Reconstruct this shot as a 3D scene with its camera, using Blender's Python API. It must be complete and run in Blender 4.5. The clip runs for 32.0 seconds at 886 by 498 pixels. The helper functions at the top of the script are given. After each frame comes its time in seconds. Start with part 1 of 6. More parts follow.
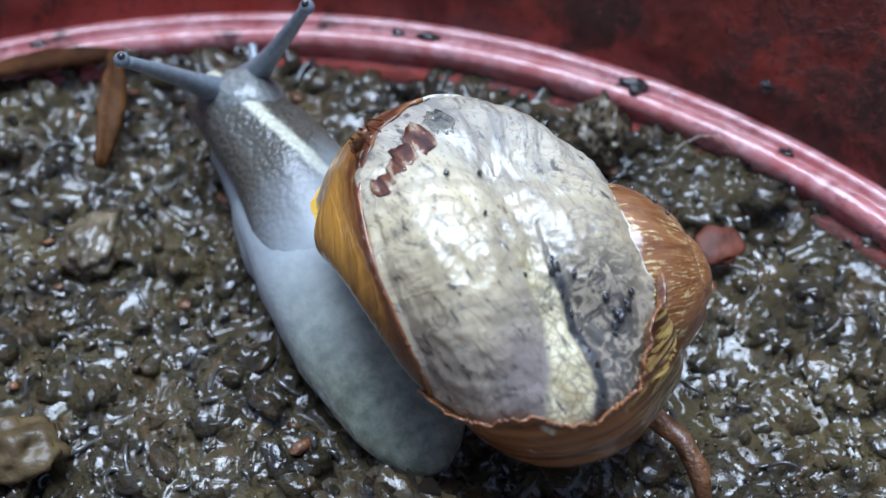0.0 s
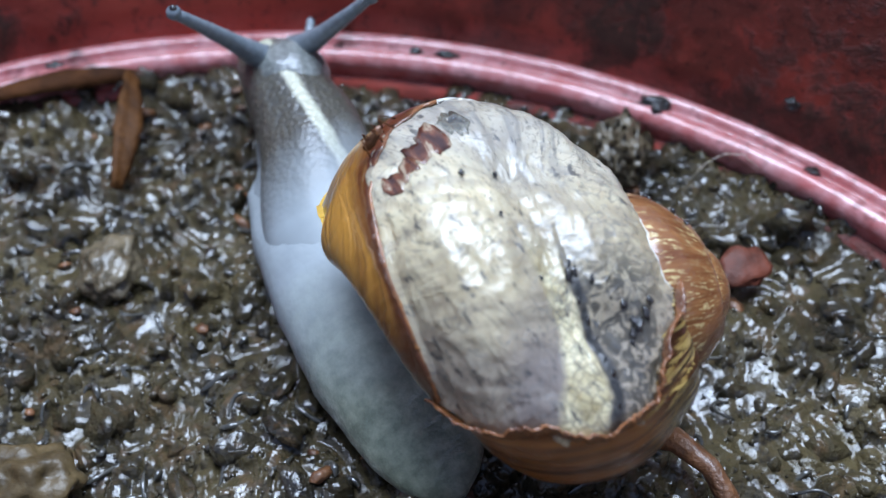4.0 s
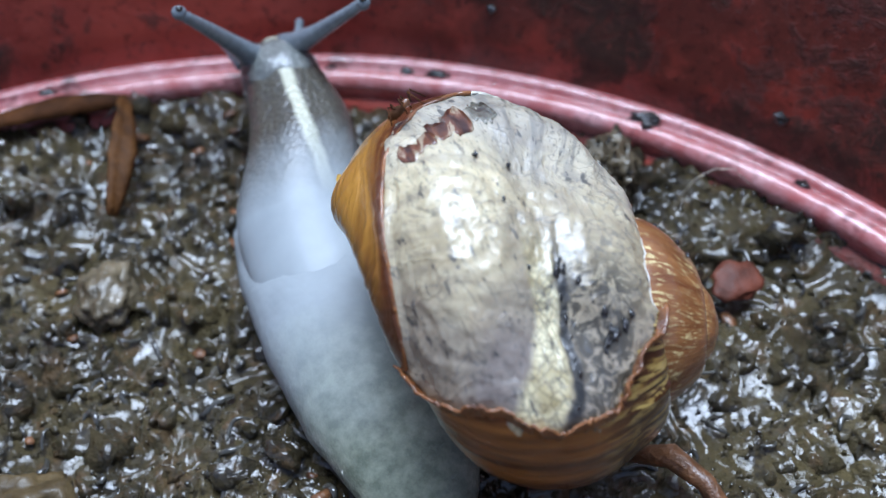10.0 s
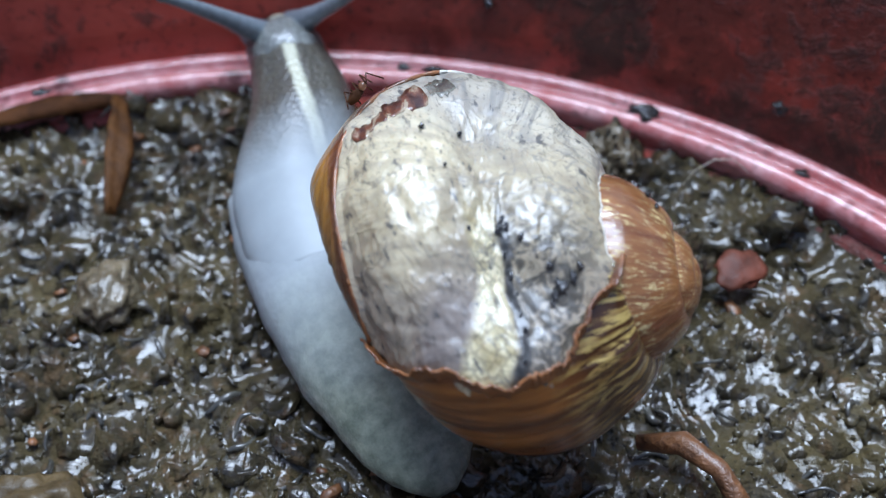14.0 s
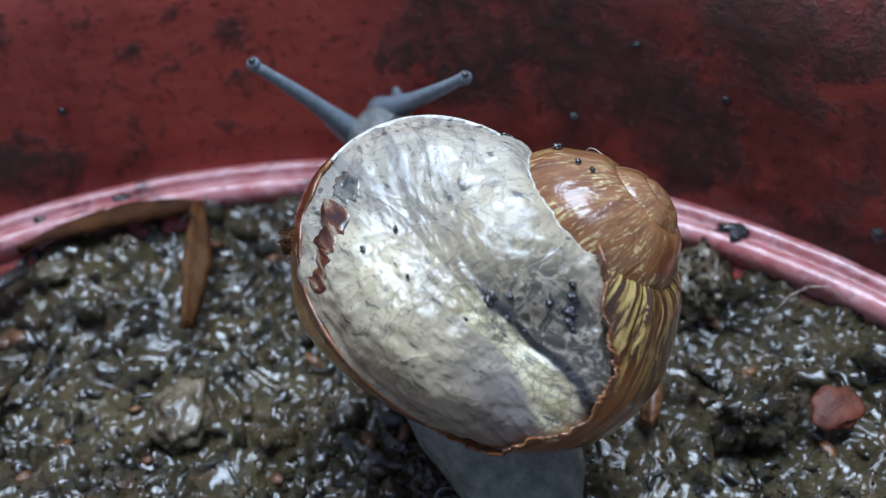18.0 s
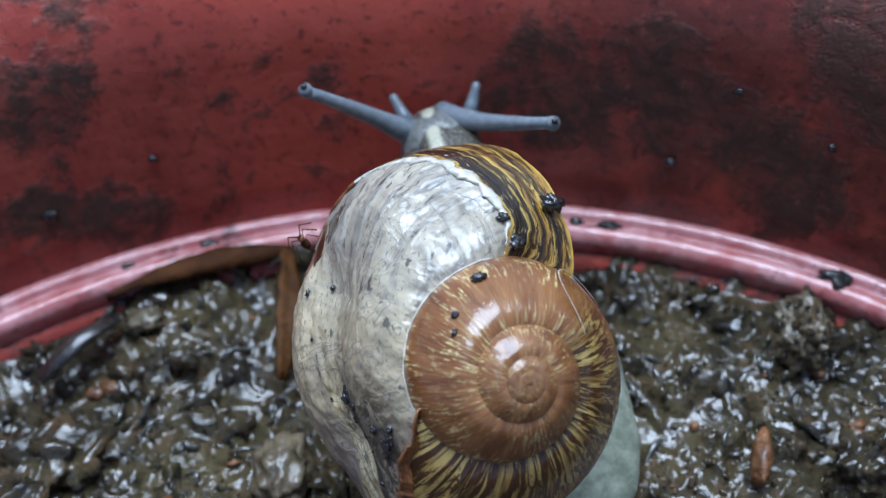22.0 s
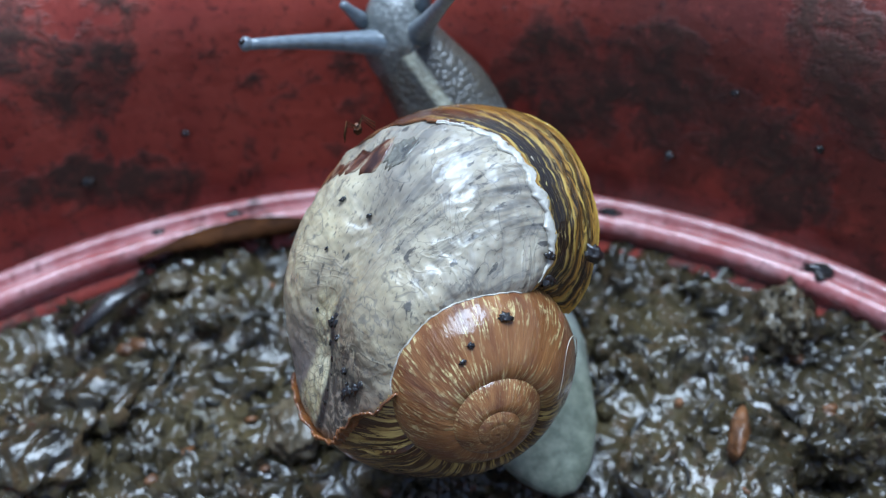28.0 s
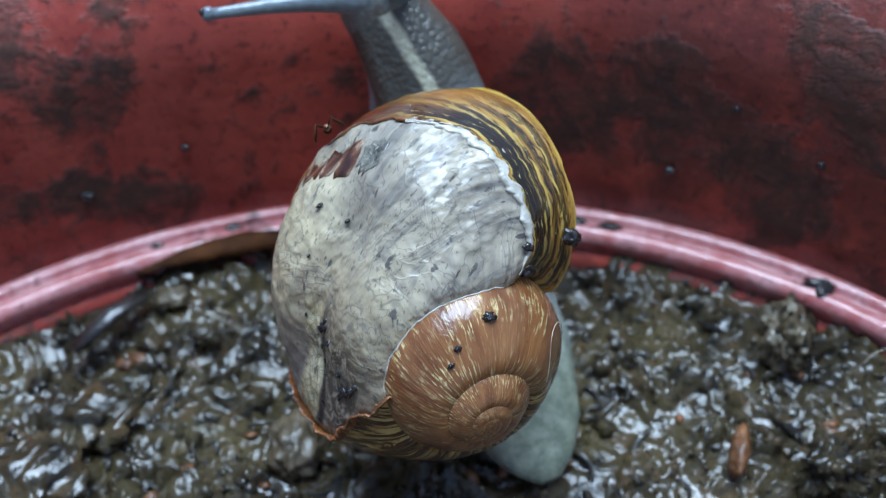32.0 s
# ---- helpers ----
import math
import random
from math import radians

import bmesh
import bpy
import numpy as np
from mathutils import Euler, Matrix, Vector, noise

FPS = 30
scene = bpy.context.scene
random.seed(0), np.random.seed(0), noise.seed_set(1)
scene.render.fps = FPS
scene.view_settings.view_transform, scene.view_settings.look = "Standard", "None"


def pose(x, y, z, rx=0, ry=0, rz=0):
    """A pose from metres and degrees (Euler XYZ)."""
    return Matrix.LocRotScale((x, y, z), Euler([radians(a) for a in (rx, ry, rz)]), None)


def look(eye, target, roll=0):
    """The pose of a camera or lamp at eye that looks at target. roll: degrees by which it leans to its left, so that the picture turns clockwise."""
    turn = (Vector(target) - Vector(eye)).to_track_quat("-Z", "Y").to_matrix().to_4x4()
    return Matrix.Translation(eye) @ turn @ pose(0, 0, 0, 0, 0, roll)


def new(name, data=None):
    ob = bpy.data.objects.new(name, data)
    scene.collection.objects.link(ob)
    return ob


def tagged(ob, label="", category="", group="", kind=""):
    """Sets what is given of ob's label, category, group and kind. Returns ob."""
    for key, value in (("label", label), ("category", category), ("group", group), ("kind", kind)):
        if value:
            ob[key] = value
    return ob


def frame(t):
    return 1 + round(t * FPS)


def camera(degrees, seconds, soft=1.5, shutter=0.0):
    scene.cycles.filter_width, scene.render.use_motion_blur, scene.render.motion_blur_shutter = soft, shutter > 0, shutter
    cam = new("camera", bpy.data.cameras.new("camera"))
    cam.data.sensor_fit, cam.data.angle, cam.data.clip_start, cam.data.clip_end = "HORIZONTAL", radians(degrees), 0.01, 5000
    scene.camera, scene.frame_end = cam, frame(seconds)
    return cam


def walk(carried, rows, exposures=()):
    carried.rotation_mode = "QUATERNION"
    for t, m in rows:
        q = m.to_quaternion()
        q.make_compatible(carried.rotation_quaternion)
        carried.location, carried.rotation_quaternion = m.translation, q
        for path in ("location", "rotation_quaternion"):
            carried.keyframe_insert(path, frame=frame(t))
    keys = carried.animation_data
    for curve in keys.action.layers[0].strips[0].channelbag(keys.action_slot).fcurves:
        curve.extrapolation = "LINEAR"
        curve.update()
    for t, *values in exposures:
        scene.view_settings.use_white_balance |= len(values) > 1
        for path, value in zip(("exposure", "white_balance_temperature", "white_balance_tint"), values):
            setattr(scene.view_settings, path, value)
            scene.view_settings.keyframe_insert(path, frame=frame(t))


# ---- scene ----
# One macro shot: a garden snail with a broken, regrown shell crawls over wet potting
# soil towards the wall of a red plastic pot. All sizes in metres.
cam = camera(44.3, 32.0, soft=1.2)
PATH = [
    (0, 0.00000, 0.00000, 0.06899, 39.33, 1.05, -1.14),
    (0.5, -0.00001, -0.00020, 0.06955, 39.17, 0.83, 0.07),
    (1, -0.00022, -0.00003, 0.06877, 39.35, 1.41, -0.20),
    (1.5, -0.00011, -0.00063, 0.06865, 38.73, 0.97, -0.08),
    (2, -0.00028, -0.00037, 0.06844, 39.06, 1.38, -0.34),
    (2.5, -0.00073, 0.00036, 0.06811, 39.24, 1.05, -0.38),
    (3, -0.00069, 0.00111, 0.06823, 39.52, 1.35, -0.39),
    (3.5, -0.00068, 0.00154, 0.06860, 39.85, 1.63, -0.81),
    (5.5, -0.00045, 0.00179, 0.06856, 39.70, 1.86, -1.00),
    (6, -0.00032, 0.00210, 0.06897, 39.57, 1.75, -1.24),
    (6.5, 0.00013, 0.00211, 0.06935, 39.76, 2.10, -1.41),
    (7, 0.00022, 0.00179, 0.06974, 39.86, 1.96, -1.34),
    (7.5, 0.00008, 0.00191, 0.06965, 40.05, 2.11, -1.51),
    (8, 0.00013, 0.00200, 0.06961, 39.91, 2.22, -1.59),
    (8.5, -0.00007, 0.00221, 0.06924, 39.85, 2.13, -1.56),
    (9, -0.00017, 0.00201, 0.06966, 39.92, 2.13, -1.69),
    (9.5, -0.00027, 0.00204, 0.06983, 40.08, 2.24, -1.86),
    (10, -0.00029, 0.00215, 0.06984, 40.10, 2.37, -1.89),
    (10.5, -0.00055, 0.00205, 0.06969, 40.14, 2.13, -1.87),
    (11, -0.00080, 0.00180, 0.07008, 40.28, 2.23, -2.01),
    (11.5, -0.00149, 0.00100, 0.07086, 40.59, 2.08, -2.25),
    (12, -0.00168, 0.00082, 0.06950, 39.97, 2.02, -2.24),
    (12.5, -0.00224, 0.00094, 0.06925, 40.29, 1.79, -2.73),
    (13, -0.00287, 0.00164, 0.06909, 40.78, 1.84, -3.25),
    (13.5, -0.00290, 0.00134, 0.06892, 40.58, 1.80, -3.46),
    (15.5, -0.00376, 0.00274, 0.06876, 41.17, 2.00, -3.33),
    (16, -0.00473, 0.00372, 0.07037, 41.98, 3.35, -1.27),
    (16.5, -0.00492, 0.00508, 0.07115, 42.05, 4.01, -0.33),
    (17, -0.00502, 0.00623, 0.07145, 42.28, 4.12, -0.06),
    (17.5, -0.00456, 0.00678, 0.07212, 42.63, 4.00, -0.07),
    (18, -0.00388, 0.00845, 0.07197, 42.55, 3.60, -0.42),
    (18.5, -0.00415, 0.00878, 0.07211, 41.77, 3.72, -0.64),
    (19, -0.00605, 0.00967, 0.07203, 41.58, 4.57, -0.45),
    (19.5, -0.00844, 0.01047, 0.07154, 41.07, 4.46, -0.07),
    (20, -0.01008, 0.01156, 0.07203, 41.77, 4.55, -0.03),
    (20.5, -0.01002, 0.01238, 0.07242, 41.86, 4.14, -0.13),
    (21, -0.01005, 0.01282, 0.07301, 42.14, 4.17, -0.19),
    (21.5, -0.01044, 0.01253, 0.07343, 41.35, 4.24, -0.29),
    (22, -0.01037, 0.01282, 0.07479, 42.19, 4.50, 0.01),
    (22.5, -0.01015, 0.01296, 0.07440, 41.45, 4.27, -0.19),
    (23, -0.01029, 0.01344, 0.07424, 41.14, 4.38, -0.00),
    (23.5, -0.01022, 0.01330, 0.07435, 41.37, 4.27, -0.09),
    (24, -0.01051, 0.01251, 0.07463, 41.27, 4.60, 0.05),
    (24.5, -0.01060, 0.01261, 0.07435, 41.23, 4.55, 0.18),
    (25, -0.01026, 0.01226, 0.07413, 41.07, 4.63, 0.56),
    (25.5, -0.01003, 0.01207, 0.07515, 41.71, 4.33, 1.07),
    (27.5, -0.00940, 0.00931, 0.07960, 41.10, 3.40, 2.26),
    (28, -0.00956, 0.00901, 0.08038, 40.72, 3.52, 2.20),
    (28.5, -0.00970, 0.00914, 0.08026, 40.82, 3.49, 2.06),
    (29, -0.01006, 0.00964, 0.08017, 40.78, 3.57, 1.94),
    (29.5, -0.00996, 0.00989, 0.08029, 40.97, 3.38, 1.94),
    (30, -0.01010, 0.01002, 0.08064, 40.55, 3.38, 1.99),
    (30.5, -0.01021, 0.00996, 0.08117, 40.74, 3.44, 2.01),
    (31, -0.01021, 0.01004, 0.08102, 40.39, 3.29, 1.86),
    (31.5, -0.01000, 0.01044, 0.08089, 40.17, 3.24, 1.92),
    (32, -0.00988, 0.01052, 0.08137, 40.48, 3.38, 2.11),
]

walk(cam, [(t, pose(*place)) for t, *place in PATH], exposures=[(0.0, 0.43, 6500, 20), (13.5, 0.43, 6560, 20), (15.5, 0.20, 6520, 19), (25.5, 0.24, 6420, 17), (32.0, 0.27, 6280, 13)])
cam.data.dof.use_dof = True
cam.data.dof.focus_distance = 0.072
cam.data.dof.aperture_fstop = 37.0

# ---- light: a bright overcast sky over the pot ----
world = bpy.data.worlds.new("world")
scene.world = world
world.use_nodes = True
wn = world.node_tree.nodes
sky = wn.new("ShaderNodeTexSky")
sky.sky_type, sky.sun_disc = "NISHITA", False
sky.sun_elevation, sky.sun_rotation = radians(74), radians(6)
world.node_tree.links.new(sky.outputs[0], wn["Background"].inputs[0])
wn["Background"].inputs[1].default_value = 0.11
sun = new("sun", bpy.data.lights.new("sun", "SUN"))
sun.data.energy, sun.data.angle, sun.data.color = 5.5, radians(40), (0.60, 0.805, 1.0)
sun.matrix_world = look((0.003, 0.027, 0.096), (0.0, 0.0, 0.0))

# pot: centre, radius at the ledge, wall flare
PX, PY, RING, RZ, FLARE = -0.0200, 0.0096, 0.0751, 0.0013, math.tan(0.2253)


# ---- node helpers ----
class Mat:
    def __init__(self, name):
        self.m = bpy.data.materials.new(name)
        self.m.use_nodes = True
        self.t = self.m.node_tree
        self.b = self.t.nodes["Principled BSDF"]

    def n(self, kind, **values):
        node = self.t.nodes.new("ShaderNode" + kind)
        for key, value in values.items():
            if key == "op":
                node.operation = value
            else:
                node.inputs[key.replace("_", " ")].default_value = value
        return node

    def link(self, a, b):
        self.t.links.new(a, b)

    def put(self, key, value):
        if isinstance(value, bpy.types.NodeSocket):
            self.link(value, self.b.inputs[key])
        else:
            self.b.inputs[key].default_value = value

    def coord(self, which="Object", scale=(1, 1, 1), loc=(0, 0, 0)):
        tc = self.n("TexCoord")
        mp = self.n("Mapping", Scale=scale, Location=loc)
        self.link(tc.outputs[which], mp.inputs[0])
        return mp.outputs[0]

    def noise(self, co, scale, detail=4.0, rough=0.55, dist=0.0):
        nz = self.n("TexNoise", Scale=scale, Detail=detail, Roughness=rough, Distortion=dist)
        self.link(co, nz.inputs["Vector"])
        return nz.outputs[0]

    def ramp(self, fac, stops):
        r = self.n("ValToRGB")
        self.link(fac, r.inputs[0])
        el = r.color_ramp.elements
        while len(el) < len(stops):
            el.new(0.5)
        for e, (p, c) in zip(el, stops):
            e.position = p
            e.color = (*c, 1) if isinstance(c, tuple) else (c, c, c, 1)
        return r.outputs[0]

    def mix(self, fac, a, b, kind="MIX"):
        x = self.n("Mix")
        x.data_type, x.blend_type = "RGBA", kind
        for slot, v in ((0, fac), (6, a), (7, b)):
            if isinstance(v, bpy.types.NodeSocket):
                self.link(v, x.inputs[slot])
            else:
                x.inputs[slot].default_value = (*v, 1) if isinstance(v, tuple) else v
        return x.outputs[2]

    def math(self, op, a, b=0.0, c=0.0):
        x = self.n("Math", op=op)
        for i, v in enumerate((a, b, c)):
            if isinstance(v, bpy.types.NodeSocket):
                self.link(v, x.inputs[i])
            else:
                x.inputs[i].default_value = v
        return x.outputs[0]

    def bump(self, height, dist, strength=1.0, under=None):
        bp = self.n("Bump", Strength=strength, Distance=dist)
        self.link(height, bp.inputs["Height"])
        if under is not None:
            self.link(under, bp.inputs["Normal"])
        return bp.outputs[0]


def mat_soil(name, dark, light):
    """Brown earth under an uneven film of water."""
    m = Mat(name)
    co = m.coord()
    big = m.noise(co, 110, 4, 0.6)
    fine = m.noise(co, 1100, 5, 0.65)
    col = m.mix(m.ramp(big, [(0.35, 0.0), (0.68, 1.0)]), dark, light)
    col = m.mix(m.ramp(fine, [(0.42, 0.0), (0.75, 0.4)]), col, (0.06, 0.046, 0.022))
    bits = m.noise(co, 380, 4, 0.7)
    col = m.mix(m.ramp(bits, [(0.55, 0.0), (0.64, 0.7)]), col, (0.105, 0.062, 0.028))
    col = m.mix(m.ramp(bits, [(0.34, 0.8), (0.44, 0.0)]), col, (0.006, 0.0045, 0.003))
    m.put("Base Color", col)
    m.put("Specular IOR Level", 0.12)
    m.put("Roughness", 0.55)
    film = m.math("ADD", m.noise(co, 170, 1.3, 0.45, 1.8), m.math("MULTIPLY", fine, 0.05))
    m.put("Coat Weight", m.ramp(m.noise(co, 170, 3), [(0.37, 0.35), (0.49, 1.0)]))
    m.put("Coat Roughness", 0.02)
    m.put("Coat IOR", 1.62)
    m.put("Normal", m.bump(fine, 0.0008, 1.0))
    m.put("Coat Normal", m.bump(film, 0.0024, 1.0))
    return m.m


STAINS = ((115.5, 0.0235, 3.6, 0.0042, 1.0), (107.0, 0.0262, 3.0, 0.0030, 0.8), (100.6, 0.0152, 0.9, 0.0011, 0.9), (103.2, 0.0182, 1.2, 0.0009, 0.8), (111.6, 0.0185, 3.2, 0.0039, 1.0), (109.5, 0.0064, 2.7, 0.0028, 1.0), (114.0, 0.0089, 2.3, 0.0019, 0.9),
          (118.2, 0.0102, 1.9, 0.0027, 1.0), (106.8, 0.0236, 2.1, 0.0009, 0.7), (93.1, 0.0130, 2.2, 0.0038, 0.9),
          (80.8, 0.0174, 3.5, 0.0033, 1.1), (82.4, 0.0147, 2.6, 0.0032, 1.0), (78.0, 0.0139, 3.1, 0.0034, 1.1),
          (79.0, 0.0102, 3.4, 0.0037, 1.0), (72.9, 0.0148, 2.7, 0.0058, 0.7), (67.1, 0.0106, 2.4, 0.0031, 1.0),
          (62.9, 0.0075, 2.8, 0.0041, 1.1), (61.5, 0.0188, 2.3, 0.0040, 0.75), (62.4, 0.0245, 2.2, 0.0021, 0.8))


def mat_pot():
    m = Mat("red_plastic")
    co = m.coord()
    blot = m.noise(co, 110, 8, 0.72, 0.4)
    fine = m.noise(co, 420, 4, 0.6)
    streak = m.noise(m.coord("Object", (1, 1, 0.25)), 240, 4)
    red = m.mix(m.ramp(streak, [(0.35, 0.0), (0.7, 1.0)]), (0.31, 0.040, 0.026), (0.42, 0.068, 0.042))
    sep = m.n("SeparateXYZ")
    m.link(co, sep.inputs[0])
    turn = m.math("MULTIPLY", m.math("ARCTAN2", m.math("ADD", sep.outputs[1], -PY), m.math("ADD", sep.outputs[0], -PX)), 180 / math.pi)
    # blotches of old dirt: angle round the pot, height, half sizes, weight
    stain = 0.0
    for a, z, ra, rz, w in STAINS:
        ra, rz = 1.6 * ra, 1.5 * rz
        da = m.math("MULTIPLY_ADD", turn, 1 / ra, -a / ra)
        dz = m.math("MULTIPLY_ADD", sep.outputs[2], 1 / rz, -z / rz)
        d = m.math("SQRT", m.math("MULTIPLY_ADD", da, da, m.math("MULTIPLY", dz, dz)))
        stain = m.math("MAXIMUM", stain, m.math("MULTIPLY_ADD", d, -w, w))
    near = m.ramp(m.math("MULTIPLY", turn, 0.01), [(0.50, 0.10), (0.62, 0.0)])
    # glare on this stretch of wall painted as brighter red with less dirt
    wall_glare = m.ramp(m.math("MULTIPLY_ADD", m.noise(co, 160, 4), 0.04, m.math("MULTIPLY_ADD", turn, 0.008, -0.02)), [(0.675, 0.0), (0.705, 1.0), (0.785, 1.0), (0.84, 0.0)])
    red = m.mix(m.math("MULTIPLY", wall_glare, 0.7), red, (0.52, 0.075, 0.045))
    amount = m.math("SUBTRACT", m.math("ADD", m.math("MULTIPLY_ADD", stain, 0.25, -0.075), near), m.math("MULTIPLY", wall_glare, 0.07))
    dirt = m.ramp(m.math("ADD", m.math("ADD", blot, amount), m.math("MULTIPLY", fine, 0.26)), [(0.60, 0.0), (0.635, 0.55), (0.70, 1.0)])
    # a thin film of old dirt covers one side
    mottle = m.noise(co, 210, 6, 0.65, 0.5)
    side = m.ramp(m.math("MULTIPLY_ADD", mottle, 0.12, m.math("MULTIPLY", turn, 0.01)), [(0.80, 1.0), (0.885, 0.0)])
    film = m.math("MULTIPLY", side, m.ramp(m.math("MULTIPLY_ADD", sep.outputs[2], 6.0, mottle), [(0.42, 0.0), (0.56, 0.72), (0.75, 0.85)]))
    red = m.mix(film, red, m.mix(fine, (0.085, 0.022, 0.013), (0.165, 0.034, 0.024)))
    dirt = m.math("MULTIPLY", dirt, m.ramp(m.noise(co, 330, 5, 0.7, 0.6), [(0.36, 0.45), (0.55, 1.0)]))
    col = m.mix(dirt, red, m.mix(fine, (0.030, 0.015, 0.009), (0.105, 0.038, 0.022)))
    speck = m.noise(co, 1000, 4, 0.75)
    col = m.mix(m.ramp(speck, [(0.55, 0.0), (0.63, 0.6)]), col, (0.05, 0.010, 0.008))
    col = m.mix(m.ramp(speck, [(0.30, 0.35), (0.40, 0.0)]), col, (0.52, 0.10, 0.075))
    m.put("Base Color", col)
    m.put("Roughness", m.ramp(dirt, [(0.0, 0.42), (1.0, 0.7)]))
    m.put("Normal", m.bump(m.math("ADD", fine, m.math("MULTIPLY", dirt, 0.6)), 0.0004, 0.5))
    return m.m


def mat_ledge():
    m = Mat("worn_red_plastic")
    co = m.coord()
    blot = m.noise(co, 160, 5, 0.6)
    fine = m.noise(co, 800, 4)
    col = m.mix(m.ramp(m.noise(co, 300, 5, 0.65), [(0.38, 0.0), (0.66, 1.0)]), (0.52, 0.135, 0.125), (0.72, 0.36, 0.35))
    col = m.mix(m.ramp(blot, [(0.60, 0.0), (0.70, 1.0)]), col, (0.13, 0.035, 0.03))
    col = m.mix(m.ramp(fine, [(0.58, 0.0), (0.68, 0.6)]), col, (0.20, 0.045, 0.04))
    m.put("Base Color", col)
    m.put("Roughness", 0.3)
    m.put("Coat Weight", 0.55)
    m.put("Coat Roughness", 0.09)
    m.put("Normal", m.bump(fine, 0.0004, 0.5))
    m.put("Coat Normal", m.bump(m.noise(co, 380, 3, 0.6), 0.0004, 0.8))
    return m.m


def mat_shell():
    """u: turns along the coil (0 at the lip), v: round the tube."""
    m = Mat("shell_horn")
    tc = m.n("TexCoord")
    sep = m.n("SeparateXYZ")
    m.link(tc.outputs["UV"], sep.inputs[0])
    u, v = sep.outputs[0], sep.outputs[1]

    def uv(su, sv, w=0.0):
        c = m.n("CombineXYZ")
        m.link(m.math("MULTIPLY", u, su), c.inputs[0])
        m.link(m.math("MULTIPLY", v, sv), c.inputs[1])
        c.inputs[2].default_value = w
        return c.outputs[0]

    fine = m.noise(uv(170, 17.0), 1.0, 3, 0.55, 0.3)
    mid = m.noise(uv(22, 4.0, 3.0), 1.0, 4, 0.6, 0.4)
    big = m.noise(uv(9, 6.0, 9.0), 1.0, 3, 0.55, 0.3)
    speck = m.noise(m.coord(), 1500, 4, 0.6)
    brown = m.mix(m.ramp(mid, [(0.3, 0.0), (0.7, 1.0)]), (0.14, 0.044, 0.015), (0.33, 0.142, 0.048))
    cream = m.mix(speck, (0.62, 0.46, 0.17), (0.80, 0.68, 0.36))
    lines = m.math("MULTIPLY", m.ramp(fine, [(0.53, 0.0), (0.60, 1.0)]), m.ramp(m.noise(uv(70, 55.0, 12.0), 1.0, 3, 0.6, 0.4), [(0.40, 0.25), (0.56, 1.0)]))
    zone = m.ramp(big, [(0.44, 0.0), (0.60, 1.0)])
    spire = m.mix(m.math("MULTIPLY", lines, m.math("MULTIPLY_ADD", zone, 0.78, 0.08)), brown, cream)
    # body whorl behind the break: straw yellow with dark growth lines
    straw = m.mix(m.ramp(m.noise(uv(60, 9.0, 5.0), 1.0, 4, 0.6), [(0.42, 0.0), (0.56, 1.0)]), (0.21, 0.115, 0.03), (0.46, 0.32, 0.10))
    straw = m.mix(m.ramp(m.noise(uv(130, 14.0, 7.0), 1.0, 4, 0.65, 0.8), [(0.455, 0.0), (0.52, 1.0)]), straw, (0.055, 0.022, 0.008))
    # strip by the lip: black and ochre growth bands
    out = m.ramp(m.math("MULTIPLY_ADD", u, 5.0, 1.0), [(0.25, 0.0), (1.0, 0.16)])
    band = m.ramp(m.math("ADD", out, m.noise(uv(125, 5.0, 2.0), 1.0, 5, 0.62, 0.5)), [(0.575, 0.0), (0.625, 1.0)])
    broad = m.ramp(m.math("ADD", out, m.noise(uv(42, 2.2, 11.0), 1.0, 3, 0.55, 0.3)), [(0.60, 0.0), (0.65, 1.0)])
    band = m.math("MAXIMUM", m.math("MULTIPLY", band, 0.75), broad)
    lip = m.mix(band, (0.022, 0.014, 0.008), m.mix(mid, (0.48, 0.24, 0.035), (0.72, 0.46, 0.10)))
    step = m.math("ADD", m.math("MULTIPLY_ADD", u, 5.0, 0.90), m.math("MULTIPLY", m.noise(uv(34, 6.5, 15.0), 1.0, 5, 0.65, 0.8), 0.22))
    dark, ochre, gold = (0.018, 0.011, 0.006), (0.40, 0.19, 0.030), (0.66, 0.43, 0.10)
    rings = m.ramp(step, [(0.03, ochre), (0.07, gold), (0.10, dark), (0.30, (0.03, 0.017, 0.008)), (0.33, gold), (0.37, dark), (0.42, (0.06, 0.026, 0.009)), (0.45, gold), (0.52, ochre), (0.56, dark), (0.62, (0.10, 0.045, 0.012)), (0.66, ochre), (0.72, gold), (0.76, dark), (0.82, (0.05, 0.022, 0.009)), (0.85, ochre), (0.95, (0.30, 0.14, 0.028))])
    lip = m.mix(0.8, lip, rings)
    lip = m.mix(m.ramp(m.noise(uv(150, 40.0, 16.0), 1.0, 3, 0.6, 0.5), [(0.62, 0.0), (0.67, 0.8)]), lip, (0.66, 0.52, 0.20))
    f_lip = m.math("GREATER_THAN", u, -0.235)
    lip = m.mix(m.ramp(m.noise(uv(70, 34.0, 8.0), 1.0, 4, 0.65, 0.5), [(0.50, 0.0), (0.565, 0.9)]), lip, (0.016, 0.009, 0.006))
    across = m.math("MULTIPLY_ADD", u, 5.0, m.math("MULTIPLY_ADD", m.noise(uv(30, 9.0, 4.0), 1.0, 5, 0.65, 0.6), 0.9, 0.55))
    horn = m.mix(m.ramp(across, [(0.18, 0.0), (0.50, 1.0)]), (0.10, 0.028, 0.008), (0.42, 0.19, 0.032))
    horn = m.mix(m.ramp(across, [(0.72, 0.0), (1.10, 1.0)]), horn, (0.36, 0.165, 0.03))
    lip = m.mix(m.ramp(m.math("ADD", v, 0.5), [(0.44, 1.0), (0.52, 0.0)]), lip, horn)
